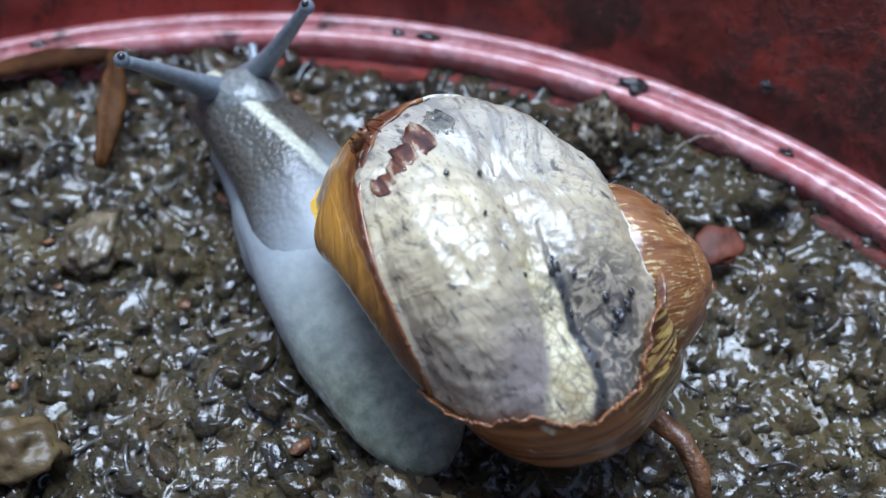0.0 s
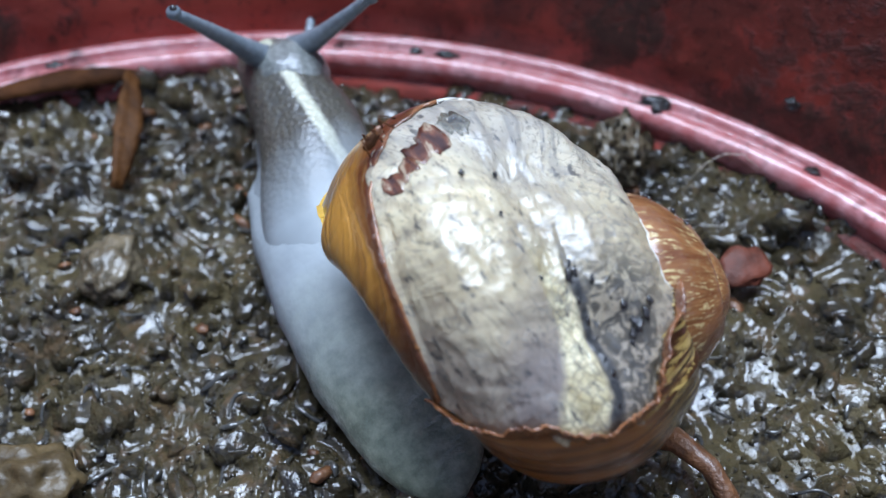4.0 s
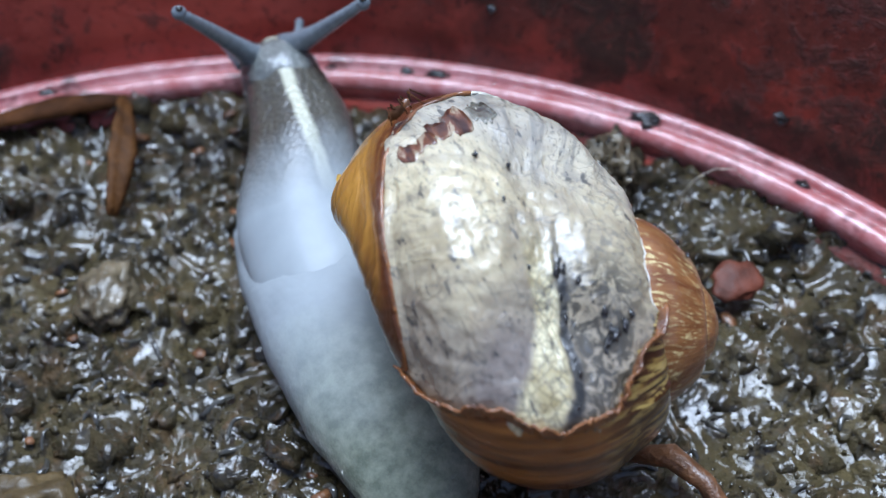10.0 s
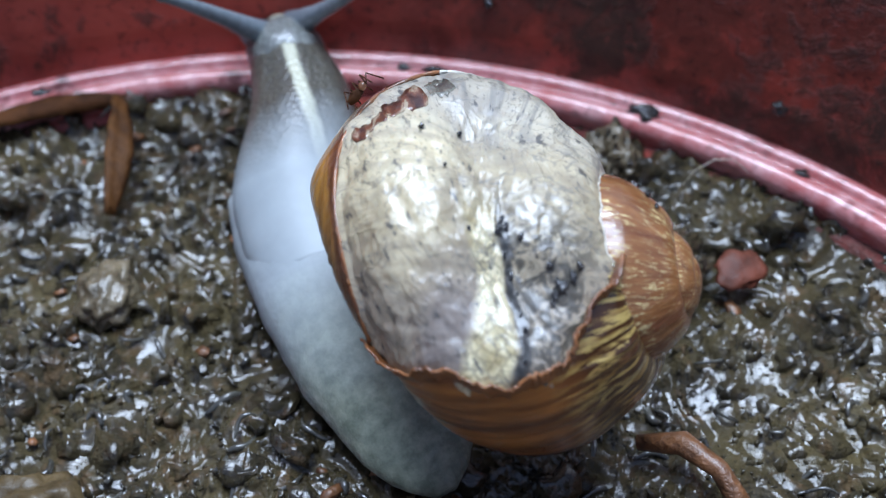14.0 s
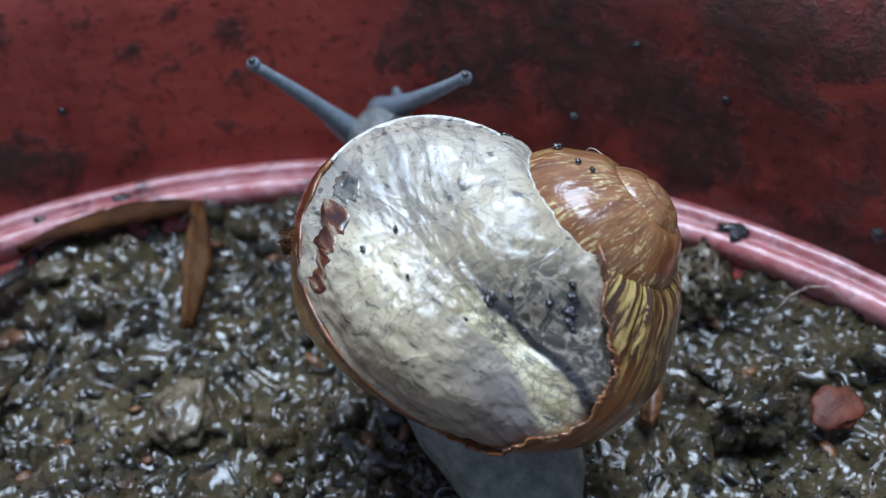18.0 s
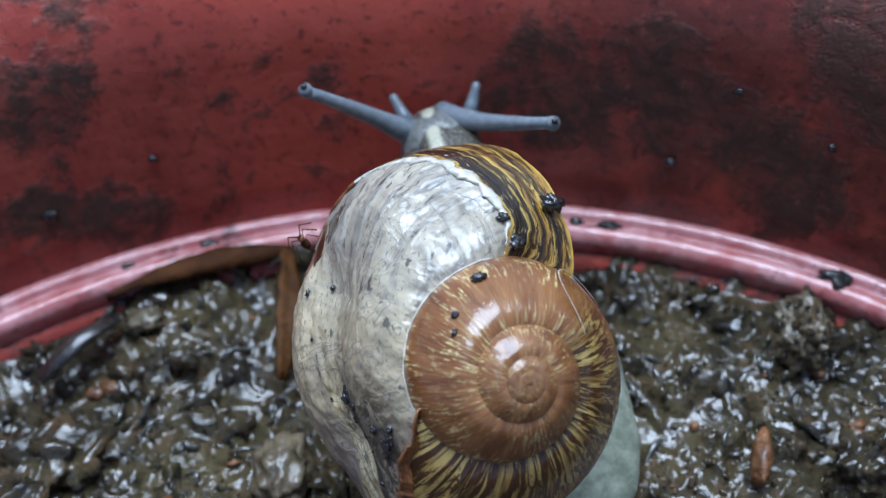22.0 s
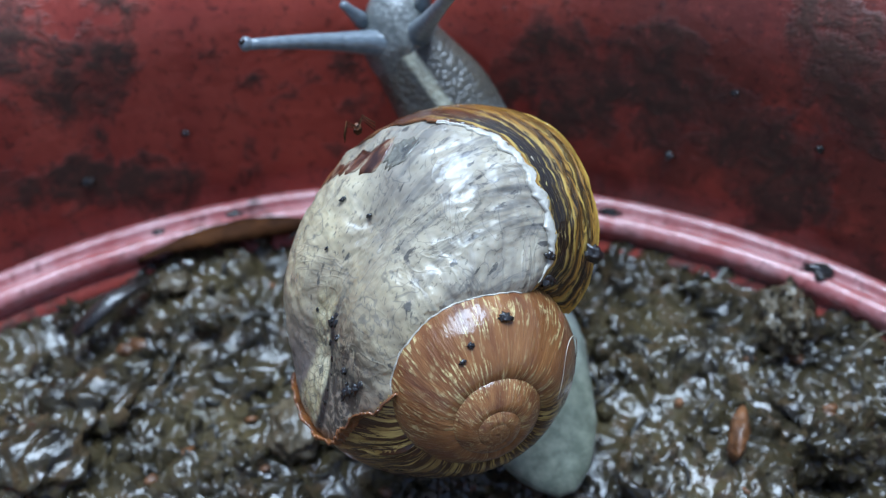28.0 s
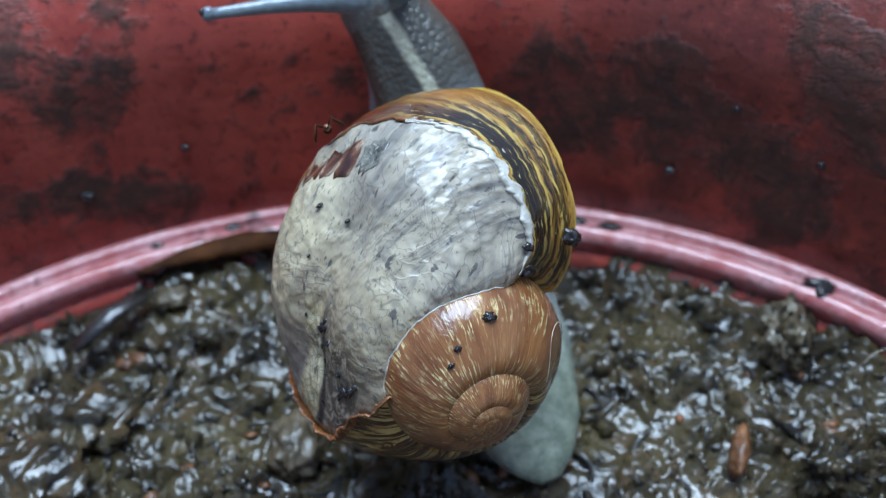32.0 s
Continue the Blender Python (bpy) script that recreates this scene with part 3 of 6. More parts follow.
# ---- soil sheet in the pot ----
bm = bmesh.new()
rows = []
angles = list(np.linspace(15, 165, 760, endpoint=False)) + list(np.linspace(165, 375, 150, endpoint=False))
for i in range(230):
    r = 0.0765 * (i + 1) / 230
    rows.append([])
    for a in angles:
        x, y = PX + r * math.cos(radians(a)), PY + r * math.sin(radians(a))
        rows[-1].append(bm.verts.new((x, y, soil_height(x, y))))
grid_faces(bm, rows)
bm.faces.new(rows[0])
tagged(part("soil", bm, SOIL), "dark wet potting soil filling the red pot", "soil", kind="structure")

# ---- pot ----
pot = new("plant_pot")
tagged(pot, "red plastic plant pot stained with dark dirt, filled with soil", "plant pot")


def turned(name, profile, material, parent, label="", sides=240):
    bm = bmesh.new()
    rows = []
    for j in range(sides):
        a = 2 * math.pi * j / sides
        rows.append([bm.verts.new((PX + r * math.cos(a), PY + r * math.sin(a), z)) for r, z in profile])
    rows.append(rows[0])
    for a, b in zip(rows, rows[1:]):
        n = len(a)
        for i in range(n):
            k = (i + 1) % n
            bm.faces.new((a[i], a[k], b[k], b[i]))
    return part(name, bm, material, parent, label)


wall_in = [(RING - 0.0003 + FLARE * (z - RZ), z) for z in (0.0005, 0.006, 0.012, 0.018, 0.0285)]
wall_out = [(r + 0.0022, z) for r, z in reversed(wall_in)]
turned("wall", wall_in + wall_out, POT, pot)
turned("rim", [(RING + FLARE * 0.0275, 0.0286), (RING + FLARE * 0.0275 + 0.0006, 0.0302), (RING + FLARE * 0.0275 + 0.005, 0.0302), (RING + FLARE * 0.0275 + 0.0056, 0.0230), (RING + FLARE * 0.0275 + 0.0035, 0.0230), (RING + FLARE * 0.0275 + 0.0030, 0.0280)], POT, pot, "rolled red plastic rim")
turned("lower_wall", [(RING - 0.0042, -0.004), (RING - 0.0042, -0.0002), (RING + 0.0030, 0.0000), (RING + 0.0010, -0.02), (RING - 0.012, -0.088), (RING - 0.015, -0.088), (RING - 0.012, -0.06)], POT, pot)
led = []
for k in range(9):
    a = math.pi * (1.2 - 1.1 * k / 8)
    led.append((RING - 0.0022 + 0.0011 * math.cos(a), RZ - 0.0001 + 0.0011 * math.sin(a)))
for k in range(7):
    a = math.pi * (0.80 - 0.75 * k / 6)
    led.append((RING - 0.0003 + 0.0010 * math.cos(a), RZ + 0.0004 + 0.0009 * math.sin(a)))
led += [(RING + 0.0012, RZ + 0.0004), (RING + 0.0012, RZ - 0.0024), (RING - 0.0030, RZ - 0.0024)]
turned("ledge", led, LEDGE, pot, "worn pink ledge running round the pot", 300)


# ---- stones, chips and litter on the soil ----
def crumbly(radius, seed):
    """A clod whose crust is broken into crumbs."""
    bm = blob(radius, seed, 0.4, 5, (1.15, 0.8, 1.0), 2.0)
    for v in bm.verts:
        q = v.co / radius
        cell = noise.cell_vector(q * 5.0 + Vector((seed, 0, 0))).x
        near = noise.voronoi(q * 4.5 + Vector((seed, 2.0, 0)))[0]
        v.co *= 1 + 0.16 * (0.45 - min(near[0], 0.9)) + 0.05 * noise.noise(q * 14) + 0.03 * cell
    return bm


def lay(name, label, category, bm, material, x, y, z, turn=0.0, tilt=0.0, group=""):
    ob = part(name, bm, material, None, "", True, pose(x, y, z, tilt, 0, turn))
    return tagged(ob, label, category, group)


lay("pebble", "pale yellowish wet stone lying in dark soil", "pebble", blob(0.0029, 5, 0.35, 4, (0.8, 1.1, 0.6), 2.2), STONE, -0.0290, 0.0578, 0.0002)
lay("pebble", "smooth brown wet pebble on the soil", "pebble", blob(0.0030, 8, 0.4, 4, (1.2, 0.9, 0.6), 2.0), BROWN_STONE, -0.0316, 0.0387, 0.0004)


def clod(label, radius, seed, x, y, z, count, material):
    """A clod: its body and the loose grains that stick to it."""
    pick = random.Random(seed)
    ob = new("soil_clod")
    ob.matrix_basis = pose(x, y, z, 0, 0, 30 * seed)
    tagged(ob, label, "soil clod", "clods on the soil")
    body = part("body", crumbly(radius, seed), material, ob)
    spots = [v for v in body.data.vertices if v.co.z > -0.1 * radius]
    shapes = []
    for k in range(4):
        bm = blob(1.0, seed + k, 0.5, 1, (1.2, 0.9, 0.8), 2.0)
        shapes.append(mesh_of("grain", bm, (CRUMB, CLOD, BROWN_STONE, STONE)[k]))
    for k in range(count):
        v = pick.choice(spots)
        g = new("grain", pick.choice(shapes))
        g.parent = ob
        r = radius * pick.choice((0.06, 0.08, 0.10, 0.14))
        g.matrix_basis = Matrix.Translation(v.co * 1.01) @ Euler((pick.uniform(0, 6), pick.uniform(0, 6), 0)).to_matrix().to_4x4() @ Matrix.Diagonal((r, r, r, 1))
    return ob


clod("pale crumbly clod of wet grit by the ledge", 0.0028, 3, 0.0141, 0.0688, 0.0002, 70, STONE)
clod("dark wet crumbly clod of soil with grains on top", 0.0047, 11, -0.0034, 0.0300, 0.0022, 110, CLOD)
lay("bark_chip", "small orange bark chip standing in wet soil", "bark chip", blob(0.0018, 14, 0.3, 3, (0.5, 1.3, 0.7)), CHIP, 0.0083, 0.0570, 0.0006, -15)
lay("leaf_scrap", "red-brown scrap of leaf on the soil", "leaf scrap", blob(0.0023, 17, 0.35, 3, (1.0, 0.75, 0.18), 2.0), REDBIT, 0.0222, 0.0557, 0.0006, 20, 14)
bm = tube(bmesh.new(), [(0.0112, 0.0405, 0.0008), (0.0140, 0.0395, 0.0020), (0.0160, 0.0372, 0.0022), (0.0170, 0.0352, 0.0014), (0.0173, 0.0333, 0.0002)], [0.0006, 0.0009, 0.0007, 0.0008, 0.0005], 10)
tagged(part("twig", bm, CHIP), "curved orange-brown wet twig on the soil", "twig")
# brown leaf curled against the ledge
bm = bmesh.new()
rows = []
for i in range(19):
    t = i / 18
    a = radians(112.0 - 14.0 * t)
    c = Vector((PX + 0.0715 * math.cos(a), PY + 0.0715 * math.sin(a), 0.0010 + 0.0012 * math.sin(math.pi * t)))
    w = 0.0014 * math.sin(math.pi * (0.10 + 0.8 * t)) + 0.0003 + 0.0004 * noise.noise(Vector((9 * t, 3, 1)))
    rows.append([bm.verts.new(c + Vector((0.0003 * k, -0.7 * w * k, 0.0006 * (1 - k * k) + 0.0005 * k * math.sin(5 * t + 1) + 0.0002 * math.sin(9 * t + k)))) for k in (-1, -0.5, 0, 0.5, 1)])
grid_faces(bm, rows, False)
leaf = part("dead_leaf", bm, LEAF)
leaf.modifiers.new("thick", "SOLIDIFY").thickness = 0.0003
tagged(leaf, "brown dead leaf curled against the pink ledge", "leaf")
bm = bmesh.new()
rows = []
for i in range(15):
    t = i / 14
    c = Vector((-0.0303 + 0.0010 * math.sin(2.5 * t), 0.0798 - 0.0135 * t, 0.0020 + 0.0012 * math.sin(3.0 * t) - 0.0016 * t))
    w = 0.0009 * math.sin(math.pi * (0.03 + 0.92 * t)) + 0.0001 + 0.0003 * noise.noise(Vector((8 * t, 1, 4)))
    rows.append([bm.verts.new(c + Vector((w * k, 0.0002 * k, 0.0007 * k * k * (1 if k < 0 else -0.6)))) for k in (-1, -0.5, 0, 0.5, 1)])
grid_faces(bm, rows, False)
part("leaf_blade", bm, BLADE, leaf, "orange-brown narrow blade of the leaf").modifiers.new("thick", "SOLIDIFY").thickness = 0.0003
lay("pebble", "dark wet stone half sunk in the soil", "pebble", blob(0.0034, 31, 0.6, 4, (1.1, 0.9, 0.55), 2.0), CRUMB, -0.0480, 0.0600, 0.0002)
lay("pebble", "dark brown wet stone at the edge of the soil", "pebble", blob(0.0046, 33, 0.5, 4, (1.1, 0.9, 0.5), 1.8), CRUMB, -0.0520, 0.0545, 0.0002)
lay("pebble", "small pale wet pebble by the ledge", "pebble", blob(0.0014, 35, 0.6, 3, (1.3, 0.9, 0.6), 2.0), STONE, -0.0429, 0.0734, 0.0008)
clod("brown wet clod of soil with small stones", 0.0032, 37, 0.0165, 0.0560, -0.0002, 60, CRUMB)
bm = tube(bmesh.new(), [(-0.0510, 0.0672, 0.0010), (-0.0480, 0.0707, 0.0018), (-0.0452, 0.0735, 0.0014)], [0.0008, 0.0011, 0.0007], 8, 0.5)
tagged(part("twig", bm, BLACK), "dark flat wet bit of stem by the ledge", "twig")
for k, (a, s) in enumerate(((59.5, 0.9), (75.0, 0.7), (77.3, 0.55), (83.0, 0.4), (104.0, 0.6), (110.0, 0.5), (48.0, 0.5))):
    rr = RING - 0.0016
    lay("dirt_lump", "dark lump of dirt stuck on the pot ledge", "dirt lump", blob(0.0012 * s, 20 + k, 0.75, 3, (0.8, 1.2, 0.9), 2.2), BLACK, PX + rr * math.cos(radians(a)), PY + rr * math.sin(radians(a)), RZ + 0.0006, a, 0, "dirt on the ledge")
for k, (a, z, s) in enumerate(((51.0, 0.0060, 0.5), (113.5, 0.0085, 0.5), (71.5, 0.0085, 0.38), (106.0, 0.011, 0.3), (62.0, 0.013, 0.3), (68.0, 0.016, 0.28))):
    rr = RING + FLARE * (z - RZ) - 0.0006
    lay("dirt_lump", "black grain of dirt stuck to the pot wall", "dirt lump", blob(0.0012 * s, 40 + k, 0.75, 3, (0.6, 1.0, 1.0), 2.2), BLACK, PX + rr * math.cos(radians(a)), PY + rr * math.sin(radians(a)), z, a, 0, "dirt on the wall")

tagged(part("plant_fibre", tube(bmesh.new(), [(0.0192, 0.0648, 0.0010), (0.0205, 0.0656, 0.0022), (0.0221, 0.0661, 0.0027), (0.0237, 0.0660, 0.0027), (0.0251, 0.0652, 0.0016)], 0.00004, 5), HAIR), "fine pale plant fibre arched over the wet soil", "fibre")

# soil crumbs and glossy glint curls: uncountable, one mesh each
rng = random.Random(4)
verts, faces = [], []
proto = bmesh.new()
bmesh.ops.create_icosphere(proto, subdivisions=2, radius=1.0)
pv = [vtx.co.copy() for vtx in proto.verts]
pf = [[vtx.index for vtx in f.verts] for f in proto.faces]
proto.free()
for k in range(1500):
    x, y = rng.uniform(-0.058, 0.040), rng.uniform(0.024, 0.086)
    if math.hypot(x - PX, y - PY) > RING - 0.002:
        continue
    r = rng.choice((0.0003, 0.0004, 0.0004, 0.0005, 0.0006, 0.0008, 0.0011, 0.0015)) * rng.uniform(0.7, 1.2)
    rot = Euler((rng.uniform(0, 6), rng.uniform(0, 6), rng.uniform(0, 6))).to_matrix()
    sq = Vector((rng.uniform(0.7, 1.5), rng.uniform(0.7, 1.2), rng.uniform(0.5, 1.0)))
    off = Vector((x, y, soil_height(x, y) - r * 0.3))
    n0 = len(verts)
    for p in pv:
        j = 1 + 0.8 * noise.noise(p * 1.5 + Vector((k * 0.37, 0.5 * k, 0))) + 0.45 * noise.noise(p * 3.6 + Vector((k * 0.7, 0, 0)))
        q = rot @ Vector((p.x * sq.x, p.y * sq.y, p.z * sq.z))
        verts.append(off + q * (r * j))
    faces.extend([[n0 + i for i in f] for f in pf])
proto = bmesh.new()
bmesh.ops.create_icosphere(proto, subdivisions=1, radius=1.0)
pv = [vtx.co.copy() for vtx in proto.verts]
pf = [[vtx.index for vtx in f.verts] for f in proto.faces]
proto.free()
for k in range(4200):
    x, y = rng.uniform(-0.058, 0.040), rng.uniform(0.024, 0.086)
    if math.hypot(x - PX, y - PY) > RING - 0.002:
        continue
    r = rng.uniform(0.00010, 0.00026)
    rot = Euler((rng.uniform(0, 6), rng.uniform(0, 6), rng.uniform(0, 6))).to_matrix()
    off = Vector((x, y, soil_height(x, y) + r * 0.2))
    n0 = len(verts)
    verts.extend(off + rot @ Vector((p.x * 1.3, p.y, p.z * 0.8)) * (r * rng.uniform(0.7, 1.3)) for p in pv)
    faces.extend([[n0 + i for i in f] for f in pf])
me = bpy.data.meshes.new("soil_crumbs")
me.from_pydata(verts, [], faces)
me.polygons.foreach_set("use_smooth", [True] * len(me.polygons))
me.materials.append(CRUMB)
tagged(new("soil_crumbs", me), "wet dark crumbs of potting soil", "soil crumbs", kind="stuff")

bm = bmesh.new()
for k in range(70):
    x, y = rng.uniform(-0.055, 0.038), rng.uniform(0.028, 0.082)
    r = rng.choice((0.0003, 0.0004, 0.0005, 0.0007)) * rng.uniform(0.8, 1.2)
    if math.hypot(x - PX, y - PY) > RING - 0.005:
        continue
    turn = Euler((rng.uniform(-0.4, 0.4), rng.uniform(-0.4, 0.4), rng.uniform(0, 6))).to_matrix().to_4x4()
    res = bmesh.ops.create_icosphere(bm, subdivisions=1, radius=r, matrix=Matrix.Translation((x, y, soil_height(x, y) + 0.3 * r)) @ turn @ Matrix.Diagonal((1.0, rng.uniform(1.2, 2.4), 0.55, 1.0)))
    for vtx in res["verts"]:
        vtx.co += 0.35 * r * noise.noise_vector(vtx.co * 1800)
tagged(part("bark_crumbs", bm, CHIP), "small orange-brown bark crumbs scattered on wet soil", "bark crumbs", kind="stuff")

# glossy curled tubes, added to give the squiggly glints of the water film
bm = bmesh.new()
for k in range(330):
    x, y = rng.uniform(-0.058, 0.040), rng.uniform(0.024, 0.084)
    if math.hypot(x - PX, y - PY) > RING - 0.003:
        continue
    a, bend, ln = rng.uniform(0, 6.28), rng.uniform(-4.2, 4.2), rng.uniform(0.0012, 0.0036)
    pts, h = [], soil_height(x, y) + 0.0002
    for i in range(9):
        pts.append((x, y, h + 0.0003 * math.sin(i * 0.4 * math.pi / 2)))
        x, y, a = x + ln / 8 * math.cos(a), y + ln / 8 * math.sin(a), a + bend / 8 * (1 + 0.8 * math.sin(0.9 * i + k))
    r = rng.uniform(0.00012, 0.00030)
    tube(bm, pts, [r * 0.5, r * 0.8, r, r * 1.1, r * 0.9, r, r * 1.05, r * 0.8, r * 0.4], 6)
tagged(part("rootlets", bm, GLINT_CURL), "glossy curls added on the soil to stand in for water glints", "rootlets", kind="stuff")

# ---- the snail ----
snail = new("snail")
tagged(snail, "grey garden snail with a broken brown shell regrown in white", "snail")
KW, R1, H1, RR, RH = 0.7411, 0.00892, 0.01909, 0.00729, 0.00930


def coil(theta, phi, lift=0.0):
    """A point of the shell: theta along the coil (degrees, 0 near the lip), phi round the tube."""
    t, p = radians(theta), radians(phi)
    g = math.exp(KW / (2 * math.pi) * t)
    lift += dent(theta, phi)
    r = (R1 + (RR + lift) * math.cos(p)) * g
    h = (-H1 + (RH + lift) * math.sin(p)) * g
    return Vector((r * math.cos(t), -r * math.sin(t), -math.hypot(h, 0.0020) if h < 0 else -0.0020))


def dent(theta, phi):
    """The mended side is flattened, filled out towards the suture and below the break."""
    swell = 0.0018 * smooth((theta + 182) / 25) * smooth((-40 - theta) / 25) * math.exp(-(((phi + 97) / 22) ** 2))
    if theta <= -170:
        return swell + (0.0026 + 0.0005 * smooth((-170 - theta) / 80)) * math.exp(-(((phi - 100) / 26) ** 2))
    if theta >= 10:
        return 0.0
    e = smooth((theta + 169) / 35) * smooth((-44 - theta) / 35)
    g = smooth((5 - theta) / 30)
    return swell - 0.0038 * e * math.exp(-(((phi - 30) / 48) ** 2)) + 0.0026 * g * math.exp(-(((phi - 104) / 24) ** 2))


def interp(x, xs, ys):
    return float(np.interp(x, xs, ys))


def lip_at(phi):
    return interp(phi, (-180, -104, -68, 0, 36, 70, 96, 130, 180), (-60, -56, -16, -8, -2, 11, 28, 10, -60))


def patch_front(phi):
    """Front edge of the bare patch, as theta."""
    return interp(phi, (-86, -77, -72, -70, -68, -64, -57, -36, -14, 3, 16, 38, 60, 84, 110), (-164, -160, -143, -128, -110, -94, -79, -60, -50, -42, -33, -25, -17, -9, -14)) + 1.6 * noise.noise(Vector((phi * 0.12, 3, 0))) + 0.8 * noise.noise(Vector((phi * 0.4, 8, 0)))


def patch_rear(phi):
    return interp(phi, (-86, -70, -45, -15, 5, 12, 44, 56, 72, 88, 98, 110), (-162, -168, -167, -162.5, -169, -169.5, -166, -161, -153, -143, -128, -120)) + 2.5 * noise.noise(Vector((phi * 0.07, 1, 5))) + 1.2 * noise.noise(Vector((phi * 0.35, 4, 5)))


def patch_sink(theta, phi):
    """The regrown skin lies a little lower than the old shell."""
    f, r = patch_front(phi), patch_rear(phi)
    e = min((f - theta) / 14, (theta - r) / 14, (phi + 84) / 14, 1.0)
    return -0.00012 - 0.00045 * smooth(e) + 0.00028 * noise.noise(Vector((theta * 0.07, phi * 0.07, 2))) + 0.00016 * noise.noise(Vector((theta * 0.20, phi * 0.14, 4))) + 0.00007 * noise.noise(Vector((theta * 0.5, phi * 0.4, 9)))


def lip_uv(th, ph):
    """Along and round the coil; ahead of the break, along from the break to the lip."""
    if -150 < ph < 112 and th > patch_front(ph) - 2:
        f = patch_front(ph)
        return (-0.2 + 0.2 * min(max((th - f) / max(lip_at(ph) - f, 1.0), 0.0), 1.0), ph / 360)
    return (th / 360, ph / 360)


def shell_surface(name, material, keep, lift, t0, t1, dt, dp, parent, label="", snap=False):
    """The faces of the coil for which keep(theta, phi) holds, with uv along and round it."""
    bm = bmesh.new()
    uvl = bm.loops.layers.uv.new("uv")
    nt, npp = int((t1 - t0) / dt), int(360 / dp)
    grid = {}

    def vert(i, j):
        if (i, j) not in grid:
            th, ph = t0 + i * dt, -180 + j * dp
            top = lip_at(ph)
            th = min(th, top) if th > -70 else th
            if snap and -86 < ph < 114:
                for edge in (patch_front(ph), patch_rear(ph)):
                    if abs(th - edge) < dt * 0.75:
                        th = edge
            grid[i, j] = bm.verts.new(coil(th, ph, lift(th, ph)))
        return grid[i, j]

    for i in range(nt):
        for j in range(npp):
            th, ph = t0 + (i + 0.5) * dt, -180 + (j + 0.5) * dp
            if not keep(th, ph):
                continue
            f = bm.faces.new((vert(i, j), vert(i, j + 1), vert(i + 1, j + 1), vert(i + 1, j)))
            for lp, (a, b) in zip(f.loops, ((i, j), (i, j + 1), (i + 1, j + 1), (i + 1, j))):
                lp[uvl].uv = lip_uv(t0 + a * dt, -180 + b * dp)
    me = bpy.data.meshes.new(name)
    bm.to_mesh(me)
    bm.free()
    me.materials.append(material)
    me.polygons.foreach_set("use_smooth", [True] * len(me.polygons))
    ob = new(name, me)
    ob.parent = parent
    if label:
        ob["label"] = label
    return ob


def in_patch(th, ph):
    return -84 < ph < 112 and patch_rear(ph) < th < patch_front(ph)


def ridge(th, ph):
    return 0.00008 * noise.noise(Vector((th * 0.22, ph * 0.03, 1))) + 0.00005 * noise.noise(Vector((th * 0.8, ph * 0.05, 6)))


def patch_mesh(name, material, lift, parent, label):
    """The regrown skin, from edge to edge, tucked a little under the old shell."""
    bm = bmesh.new()
    uvl = bm.loops.layers.uv.new("uv")
    na, nb = 170, 190
    grid, where = [], []
    for j in range(nb + 1):
        ph = -86 + 202 * j / nb
        a, b = patch_rear(ph) - 5, patch_front(ph) + 4
        where.append([(a + (b - a) * i / na, ph) for i in range(na + 1)])
        grid.append([bm.verts.new(coil(th, p, lift(th, p))) for th, p in where[-1]])
    for j in range(nb):
        for i in range(na):
            f = bm.faces.new((grid[j][i], grid[j][i + 1], grid[j + 1][i + 1], grid[j + 1][i]))
            for lp, (b, a) in zip(f.loops, ((j, i), (j, i + 1), (j + 1, i + 1), (j + 1, i))):
                lp[uvl].uv = (where[b][a][0] / 360, where[b][a][1] / 360)
    return part(name, bm, material, parent, label)


shell = shell_surface("shell", SHELL, lambda t, p: t > -190 and not in_patch(t, p), ridge, -190, 40, 1.0, 2.0, snail, "brown and straw-striped coiled shell with a broken edge", True)
shell_surface("spire", SHELL, lambda t, p: True, ridge, -1890, -190, 2.0, 5.0, shell, "red-brown spire with fine cream growth lines")
patch_mesh("regrown_patch", PATCH, lambda t, p: patch_sink(t, p), shell, "wet whitish regrown skin with dark flecks")
solid = shell.modifiers.new("thick", "SOLIDIFY")
solid.thickness, solid.offset = 0.0004, -1
# slivers of the old shell that still stick to the skin by its front edge: ends, half width, material
for a, b, half, mat, said in (((-82, -49), (-73, -30), 3.4, SHARD, "glossy red-brown sliver of old shell"), ((-73, -31), (-62, -10), 4.9, SHARD, "glossy red-brown sliver of old shell"), ((-61, -8), (-56, 4), 4.6, GLASSY, "dark grey glassy scrap of old shell")):
    bm = bmesh.new()
    uvl = bm.loops.layers.uv.new("uv")
    rows, where = [], []
    for j in range(13):
        q = j / 12
        w = half * (0.55 + 0.4 * math.sin(math.pi * q) ** 0.5) * (1 + 0.5 * noise.noise(Vector((4 * q, half, a[0]))) + 0.25 * rng.uniform(-1, 1))
        c = (a[0] + (b[0] - a[0]) * q, a[1] + (b[1] - a[1]) * q)
        where.append([(c[0] + w * k + 1.2 * noise.noise(Vector((6 * q, k, half))), c[1] - 0.8 * w * k) for k in (-1, -0.6, -0.2, 0.2, 0.6, 1)])
        rows.append([bm.verts.new(coil(th, p, patch_sink(th, p) + 0.00005 + 0.00005 * noise.noise(Vector((th * 0.25, p * 0.25, half))))) for th, p in where[-1]])
    for j in range(12):
        for i in range(5):
            f = bm.faces.new((rows[j][i], rows[j][i + 1], rows[j + 1][i + 1], rows[j + 1][i]))
            for lp, (n, k) in zip(f.loops, ((j, i), (j, i + 1), (j + 1, i + 1), (j + 1, i))):
                lp[uvl].uv = (where[n][k][0] / 360, where[n][k][1] / 360)
    part("shell_fragment", bm, mat, shell, said).modifiers.new("thick", "SOLIDIFY").thickness = 0.00005


